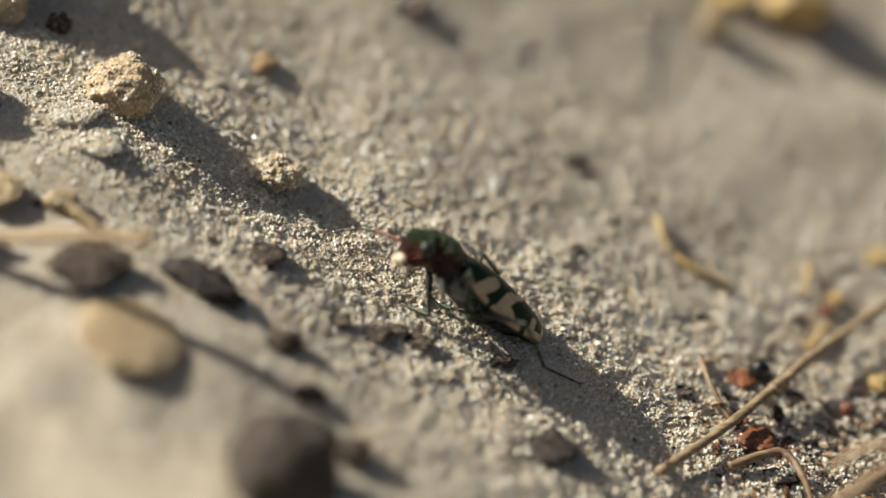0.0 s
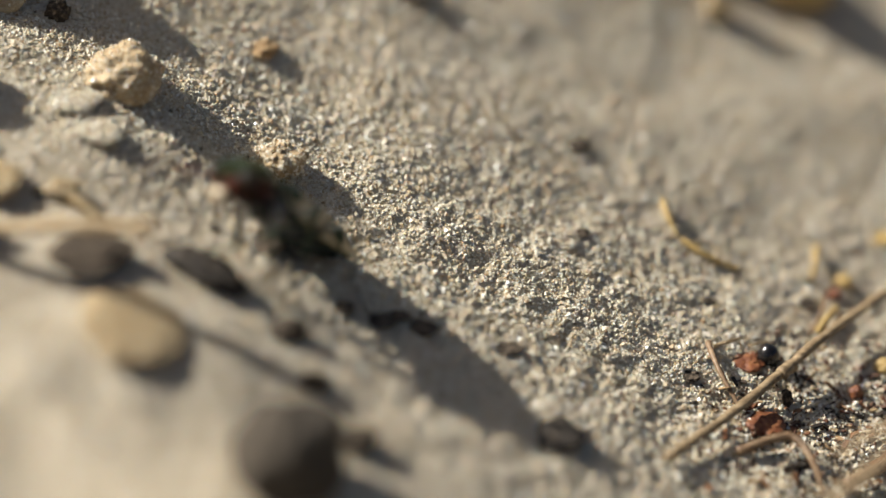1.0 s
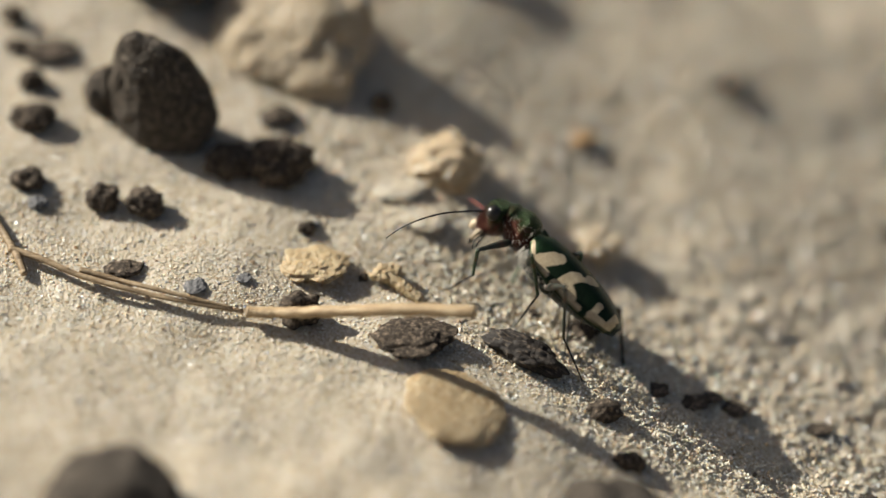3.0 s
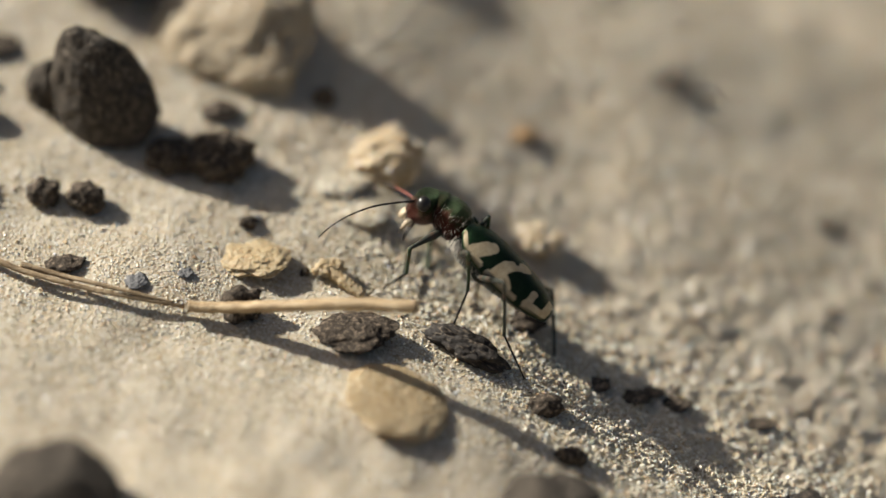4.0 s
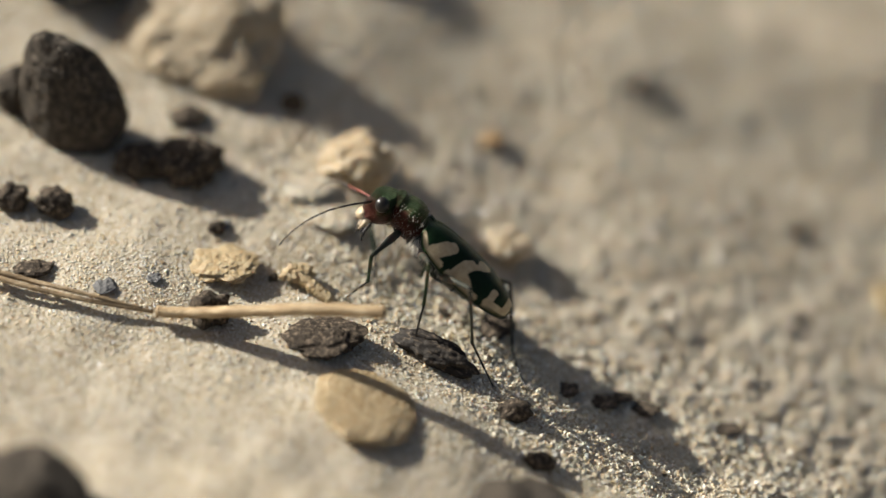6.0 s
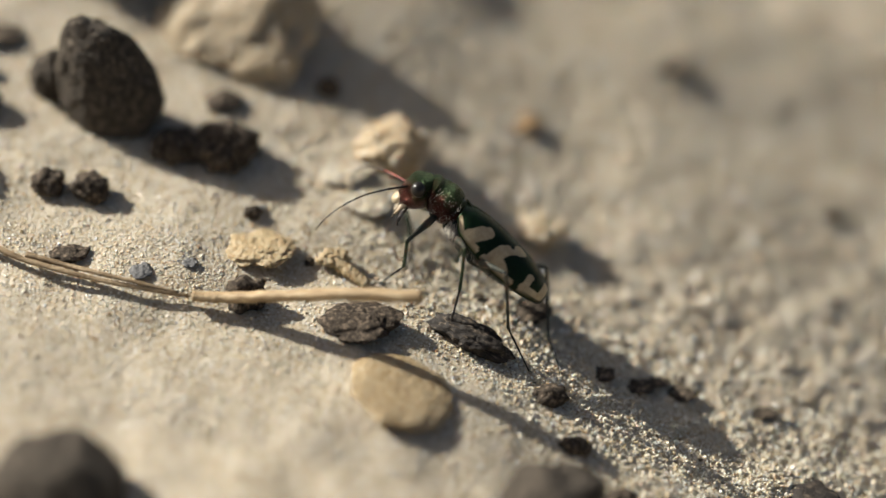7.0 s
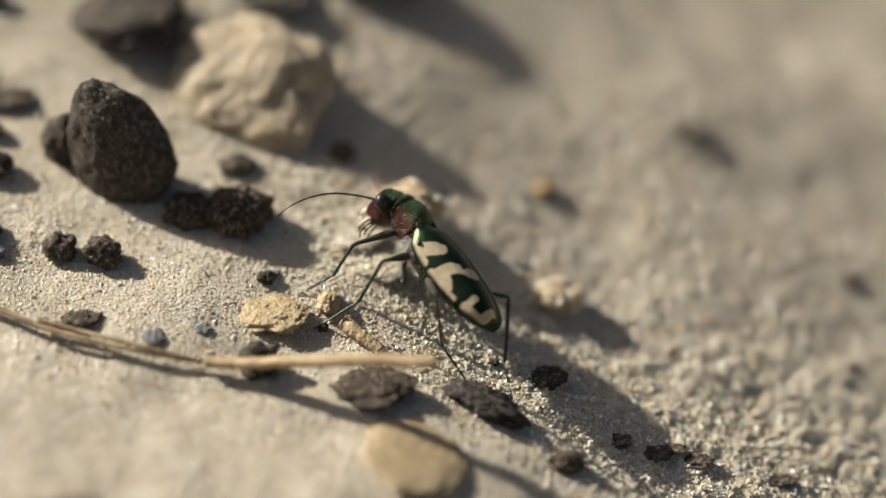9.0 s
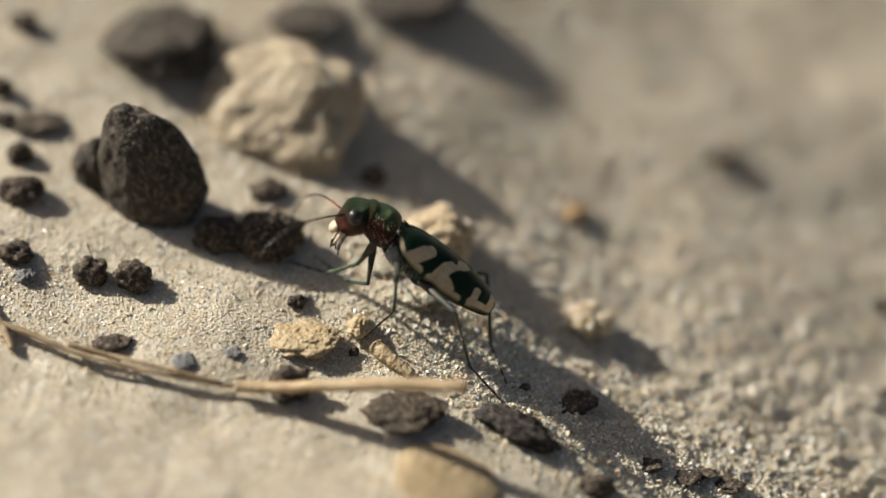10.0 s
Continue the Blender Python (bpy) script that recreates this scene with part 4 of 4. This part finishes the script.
def hairs(parent):
    """White setae on the flanks of the thorax, the face and the hips."""
    rng = random.Random(7)
    bm = bmesh.new()
    for _ in range(950):
        s = rng.choice((-1, 1))
        pick = rng.random()
        if pick < 0.45:
            base = Vector((rng.uniform(-1.3, 0.3), s * rng.uniform(1.4, 1.9), rng.uniform(-1.1, -0.2)))
            way = Vector((rng.uniform(-0.7, 0.1), s * 0.3, rng.uniform(-1.0, -0.5)))
        elif pick < 0.68:
            base = droop(Vector((rng.uniform(0.2, 2.4), s * rng.uniform(1.05, 1.5), rng.uniform(-0.5, 0.9))))
            way = Vector((rng.uniform(-0.3, 0.5), s * 1.0, rng.uniform(-0.3, 0.8)))
        elif pick < 0.88:
            base = Vector((rng.uniform(-2.6, 0.3), s * rng.uniform(1.0, 1.7), rng.uniform(-1.2, -0.1)))
            way = Vector((rng.uniform(-0.6, 0.3), s * 0.8, rng.uniform(-0.9, 0.1)))
        else:
            base = droop(Vector((rng.uniform(3.6, 4.6), s * rng.uniform(0.2, 0.7), rng.uniform(-0.3, 0.1))))
            way = Vector((0.8, s * 0.3, -0.8))
        way = way.normalized() * rng.uniform(0.35, 0.85)
        tip = base + way + Vector((0, 0, -0.12))
        tube_bm([base * MM, (base + way * 0.6) * MM, tip * MM], [0.014 * MM, 0.011 * MM, 0.004 * MM], 3, bm=bm)
    return part("setae", bm, SETAE, parent, "fine white hairs on the flanks")


def feeler(parent, side):
    """An antenna along +x from its socket, drooping at the tip; the right one's first joints are painted sunlit red."""
    arc = spline([(0, 0, 0), (1.8, 0, 0.35), (3.6, 0, 0.45), (5.2, 0, 0.0), (6.4, 0, -0.85), (7.1, 0, -1.9)], 6)
    split = 9
    rad = []
    for i in range(len(arc)):
        t = i / (len(arc) - 1)
        rad.append((0.085 - 0.045 * t) * (1.25 if i % 3 == 2 else 0.95) * MM)
    whip = part("antenna", tube_bm([p * MM for p in arc[split - 1:]], rad[split - 1:], 7), FEELER, parent, "thin black antenna")
    stem = part("antenna_base", tube_bm([p * MM for p in arc[:split]], [r * 0.95 for r in rad[:split]], 7), SUNLITFEELER if side < 0 else FEELER, whip, "antenna base coloured red for the sunlight through it" if side < 0 else "")
    return whip


def build_beetle():
    beetle = new("tiger_beetle")
    tagged(beetle, "dark green tiger beetle with cream-marked wing cases on the sand", "beetle")
    elytron(beetle, 1)
    elytron(beetle, -1)
    belly = part("abdomen", loft(thick([(0.3, 0.9, 0.6, -1.1), (-0.6, 1.65, 0.8, -1.5), (-2.0, 1.85, 0.9, -1.65), (-4.0, 1.95, 0.9, -1.5), (-6.0, 1.75, 0.7, -1.15), (-7.2, 1.3, 0.4, -0.7), (-8.1, 0.5, 0.1, -0.3)], 6)), BELLY, beetle, "dark shining belly plates")
    for i in range(1, 6):
        x = -2.4 - i * 0.95
        w, b = float(np.interp(-x, [2, 4, 6, 7.4, 8.4], [1.85, 1.95, 1.75, 1.3, 0.5])), float(np.interp(-x, [2, 4, 6, 7.4, 8.4], [-1.65, -1.5, -1.15, -0.7, -0.3]))
        part("belly_ring", loft([(x + 0.05, w * 0.98, 0.1, b * 1.0), (x, w * 1.03, 0.12, b * 1.05), (x - 0.12, w * 1.02, 0.12, b * 1.04), (x - 0.16, w * 0.96, 0.1, b * 0.97)], 24), BELLY, belly)
    pro = part("pronotum", loft(thick([(-0.15, 1.0, 1.05, -0.5), (0.1, 1.38, 1.25, -0.8), (0.4, 1.42, 1.32, -0.95), (0.62, 1.55, 1.62, -1.1), (1.3, 1.72, 1.78, -1.1), (2.0, 1.66, 1.68, -0.95), (2.35, 1.52, 1.52, -0.7), (2.55, 1.58, 1.52, -0.5), (2.75, 1.25, 1.25, -0.3)], 6), bent=True), CUTICLE, beetle, "coppery red and green pronotum")
    add_upward(pro, -0.9, 1.3)
    head = part("head", loft(thick([(2.5, 1.0, 1.05, -0.2), (2.8, 1.3, 1.25, -0.35), (3.2, 1.55, 1.4, -0.5), (3.7, 1.45, 1.35, -0.55), (4.1, 1.1, 1.05, -0.5), (4.5, 0.85, 0.7, -0.4), (4.75, 0.6, 0.4, -0.25)], 6), bent=True), CUTICLE, beetle, "metallic green head")
    add_upward(head, -2.4, 0.6)
    for s in (1, -1):
        part("eye", ball_bm((3.5, s * 1.36, 0.62), (0.46, 0.46, 0.42), (0, 0, s * 12), True, 4), EYE_COAT, head, "bulging dark brown eye")
        jaw = spline([(4.25, s * 0.5, -0.1), (4.7, s * 0.68, -0.38), (5.05, s * 0.5, -0.7), (5.25, s * -0.1, -0.9)], 6)
        n = len(jaw)
        cut = int(n * 0.62)
        rad = [(0.29 - 0.25 * (i / (n - 1)) ** 0.8) * MM for i in range(n)]
        m = part("mandible", tube_bm([droop(p) * MM for p in jaw[:cut + 1]], rad[:cut + 1], 9, flat=0.75), IVORY, head, "ivory jaw with a dark tip")
        part("palp", tube_bm([droop(p) * MM for p in spline([(4.2, s * 0.6, -0.4), (4.6, s * 0.85, -0.65), (4.85, s * 0.9, -0.95), (4.9, s * 0.85, -1.25)], 5)], [0.06 * MM] * 15 + [0.05 * MM], 7), FEELER, head)
        part("palp", tube_bm([droop(p) * MM for p in spline([(4.2, s * 0.3, -0.45), (4.6, s * 0.4, -0.8), (4.8, s * 0.42, -1.1)], 5)], [0.055 * MM] * 10 + [0.045 * MM], 7), FEELER, head)
        part("jaw_tip", tube_bm([droop(p) * MM for p in jaw[cut:]], rad[cut:], 9, flat=0.75), CLAW, head)
    lip = part("labrum", ball_bm((4.72, 0, 0.12), (0.48, 0.72, 0.3), (0, 22, 0)), IVORY, head, "pale ivory upper lip")
    hairs(beetle)
    scut = part("scutellum", ball_bm((-0.05, 0, 1.32), (0.42, 0.3, 0.12), (0, -12, 0), False, 2), CUTICLE, beetle)
    add_upward(scut, 0.5, 1.3)
    limbs = {}
    for row, (fe, ti, ta, hip) in LEGS.items():
        big = 1.25 if row == "hind" else 1.0
        for side, s in (("left", 1), ("right", -1)):
            coxa = part("coxa", ball_bm((hip.x + 0.1, s * (hip.y - 0.25), hip.z + 0.05), (0.55 * big, 0.45, 0.5), (0, 0, 0), False, 2), BELLY, beetle)
            f = part("femur", limb_bm(fe, [0.16, 0.27, 0.29, 0.24, 0.19, 0.15, 0.13], 10, 0.05, 8, 1), LEG, beetle)
            t = part("tibia", limb_bm(ti, [0.15, 0.14, 0.13, 0.12, 0.115, 0.13], 8, 0.04, 16, 2), GREENLEG if row != "hind" else LEG, beetle)
            a = part("tarsus", limb_bm(ta, [0.10, 0.07, 0.10, 0.065, 0.09, 0.06, 0.08, 0.055, 0.06], 7, 0.0, 4, 3, True), CLAW, beetle, "thin dark clawed foot")
            limbs[row, side] = (f, t, a)
    feelers = {"left": feeler(beetle, 1), "right": feeler(beetle, -1)}
    return beetle, limbs, feelers


beetle, limbs, feelers = build_beetle()


# ---- what moves ----
def along(start, end, pole):
    """A pose at start with +x towards end and +z towards the pole."""
    x = (end - start).normalized()
    z = (pole - x * pole.dot(x)).normalized()
    y = z.cross(x)
    m = Matrix((x, y, z)).transposed().to_4x4()
    m.translation = start * MM
    return m


def bent(start, end, first, second, pole):
    """The joint between two segments from start to end, pushed towards the pole; an end out of reach is drawn in."""
    d = end - start
    reach = min(max(d.length, abs(first - second) + 0.15), (first + second) * 0.995)
    n = d.normalized()
    pole = (pole - n * pole.dot(n)).normalized()
    a = (first * first - second * second + reach * reach) / (2 * reach)
    return start + n * a + pole * math.sqrt(max(first * first - a * a, 0.0)), start + n * reach


def leg_joints(body, row, side, foot, twist):
    """Hip, knee, ankle, foot and the knee's pole in the body's space (mm), for a foot at a place of the world (metres)."""
    fe, ti, ta, hip = LEGS[row]
    s = 1 if side == "left" else -1
    hip = Vector((hip.x, s * hip.y, hip.z))
    back = body.inverted()
    tip = (back @ Vector(foot)) / MM
    up = (back.to_3x3() @ Vector((0, 0, 1))).normalized()
    pole = {"front": Vector((0.9, s * 0.35, 0.2)) + up * 0.4, "middle": Vector((0.1, s * 0.8, 0.0)) + up, "hind": Vector((-0.4, s * 0.8, 0.7))}[row]
    pole = Matrix.Rotation(radians(twist), 3, (tip - hip).normalized()) @ pole
    knee, tip = bent(hip, tip, fe, (ti + ta) * 0.96, pole)
    ankle, tip = bent(knee, tip, ti, ta, (knee - hip).normalized() * -0.3 - up)
    return hip, knee, ankle, tip, pole


# seconds of a stance, the body's place (mm), its turn away from the lens, pitch and roll (degrees),
# and the feet: place on the sand (mm) and turn of the knee (degrees): front left and right, middle left and right, hind left and right
STEPS = [
    ((0.0, 0.4), (17.37, -5.38, -3.97), (-3.8, 46.7, 28.3), ((15.13, -6.47, -74), (11.62, -3.84, 208), (18.03, -6.27, 8), (14.23, -2.79, -160), (26.38, -8.87, 37), (25.7, -4.19, 12))),
    ((0.5,), (16.28, -5.24, -3.24), (-9.7, 39.2, 23.0), ((13.39, -6.49, -54), (9.48, -3.89, -144), (17.81, -11.07, -4), (15.19, -1.98, -152), (24.39, -8.64, 41), (24.96, -1.77, 12))),
    ((0.6,), (13.69, -8.45, -2.57), (-25.2, 30.7, 32.3), ((12.14, -13.33, -50), (8.84, -9.09, -136), (17.38, -11.99, -20), (11.66, -6.83, -152), (22.21, -10.09, 25), (20.6, -5.61, 12))),
    ((0.7,), (11.45, -6.79, -1.15), (-18.5, 41.0, 31.8), ((10.42, -11.07, -50), (4.57, -7.47, 208), (12.71, -11.38, -20), (9.7, -4.86, -144), (19.75, -9.39, 25), (15.48, -5.8, 12))),
    ((0.8,), (5.84, -7.80, 0.72), (-27.0, 34.6, 32.7), ((4.39, -12.77, -50), (0.77, -8.76, -144), (9.43, -11.34, -20), (3.34, -6.51, -152), (14.02, -9.38, 25), (12.04, -5.1, 12))),
    ((0.9, 1.0), (4.07, -6.96, 2.06), (-21.2, 48.9, 32.3), ((3.05, -11.39, -50), (-3.01, -8.12, -144), (5.22, -11.64, -20), (1.21, -5.58, -152), (11.31, -9.64, 25), (6.7, -6.35, 12))),
    ((1.1,), (3.75, -6.81, 1.99), (-17.1, 43.8, 31.4), ((1.26, -11.46, -50), (-2.02, -6.93, -144), (5.98, -11.08, -20), (0.42, -5.29, -160), (10.29, -10.11, 25), (8.54, -5.65, 12))),
    ((1.3,), (0.24, -6.08, 3.40), (10.4, 38.2, 28.7), ((-2.73, -9.16, -50), (-5.87, -3.05, 208), (-0.87, -10.57, -20), (0.18, -3.27, 192), (6.52, -12.29, 25), (4.77, -6.97, 12))),
    ((1.5,), (0.30, -5.73, 4.07), (13.8, 53.0, 38.9), ((-3.96, -8.87, -50), (-5.47, -3.53, 200), (-0.2, -10.76, -20), (-3.2, -3.29, 192), (3.37, -11.95, 25), (3.03, -7.38, 12))),
    ((1.7, 3.9), (0.70, -4.35, 3.25), (36.2, 32.6, 43.9), ((-5.18, -5.16, -54), (-2.4, -6.44, 98), (-0.5, -7.26, -20), (2.98, -9.02, 20), (4.15, -11.42, 25), (7.97, -12.17, 4))),
    ((4.1, 8.2), (-0.87, -4.59, 4.63), (21.4, 39.6, 33.4), ((-6.21, -6.4, -54), (-3.97, -5.1, 30), (-1.53, -10.55, -16), (-1.54, -1.96, 184), (4.2, -11.98, 25), (6.47, -11.11, 16))),
    ((8.45, 8.5), (-4.41, -0.65, 5.50), (51.5, 26.3, 54.1), ((-11.92, -2.22, -54), (-8.36, 2.79, 176), (-11.04, -4.76, -24), (-4.66, -0.91, 152), (-1.14, -7.96, 33), (1.93, -8.36, 8))),
    ((8.8, 9.75), (-4.42, -0.63, 5.61), (47.3, 28.3, 46.1), ((-12.86, -2.67, -38), (-8.08, 3.25, 184), (-11.67, -5.31, -20), (-4.1, -0.04, 160), (-1.06, -8.2, 29), (1.92, -8.62, 4))),
    ((10.0,), (-8.30, -0.72, 7.66), (11.2, 37.2, 28.6), ((-15.71, 1.77, -180), (-13.62, 2.26, 208), (-10.48, -4.0, -20), (-8.89, 2.22, 192), (-0.91, -7.44, 33), (-0.59, -5.36, 16))),
]
# feelers: seconds, left turn, droop and lean, right turn, droop and lean (degrees)
FEELERS = [(0.0, 4, 46, 139, -62, 24, 12),
           (0.4, 4, 46, 139, -62, 24, 12),
           (0.5, 16, 40, 164, -80, 19, 17),
           (0.8, 30, 42, 100, -70, 17, -10),
           (1.1, 40, 43, 40, -60, 16, -40),
           (1.5, 49, 44, -24, -55, 15, -69),
           (1.7, 49, 44, -24, -55, 15, -69),
           (3.9, 49, 44, -24, -55, 15, -69),
           (4.1, 43, 47, -10, -57, 23, -57),
           (8.2, 43, 47, -10, -57, 23, -57),
           (8.5, 59, 39, -15, -41, -8, -81),
           (8.8, 59, 36, -6, -43, -3, -67),
           (9.75, 59, 36, -6, -43, -3, -67),
           (10.0, 40, 40, -9, -70, 14, -27)]


def body_pose(place, turn):
    return Matrix.Translation(Vector(place) * MM) @ pose(0, 0, 0, 0, 0, 180 - turn[0]) @ pose(0, 0, 0, 0, -turn[1], 0) @ pose(0, 0, 0, turn[2], 0, 0)


def strides():
    """Every stance at its times, and tenths of a second between two stances, eased."""
    rows = [(t, [*place, *turn, *(v for foot in feet for v in foot)]) for times, place, turn, feet in STEPS for t in times]
    out = []
    for (t0, a), (t1, b) in zip(rows, rows[1:]):
        steps = 1 if a is b or a == b else max(1, round((t1 - t0) * 10))
        for i in range(steps):
            k = i / steps
            k = k * k * (3 - 2 * k)
            out.append((t0 + (t1 - t0) * i / steps, [p + (q - p) * k for p, q in zip(a, b)]))
    return out + [rows[-1]]


def motions():
    walk(kicked, KICKED)
    rows = strides()
    bodies = [(t, body_pose(v[:3], v[3:6])) for t, v in rows]
    walk(beetle, bodies)
    order = [("front", "left"), ("front", "right"), ("middle", "left"), ("middle", "right"), ("hind", "left"), ("hind", "right")]
    for k, key in enumerate(order):
        chains = []
        for (t, body), (_, v) in zip(bodies, rows):
            x, y, twist = v[6 + 3 * k:9 + 3 * k]
            hip, knee, ankle, tip, pole = leg_joints(body, *key, (x * MM, y * MM, ground_z(x, y) + 0.0001), twist)
            chains.append((t, (along(hip, knee, pole), along(knee, ankle, pole), along(ankle, tip, pole))))
        for j, piece in enumerate(limbs[key]):
            walk(piece, [(t, three[j]) for t, three in chains])
    for side, s, i in (("left", 1, 1), ("right", -1, 4)):
        root = droop((4.1, s * 0.72, 0.75)) * MM
        walk(feelers[side], [(row[0], Matrix.Translation(root) @ pose(0, 0, 0, row[i + 2], row[i + 1], row[i])) for row in FEELERS])


motions()
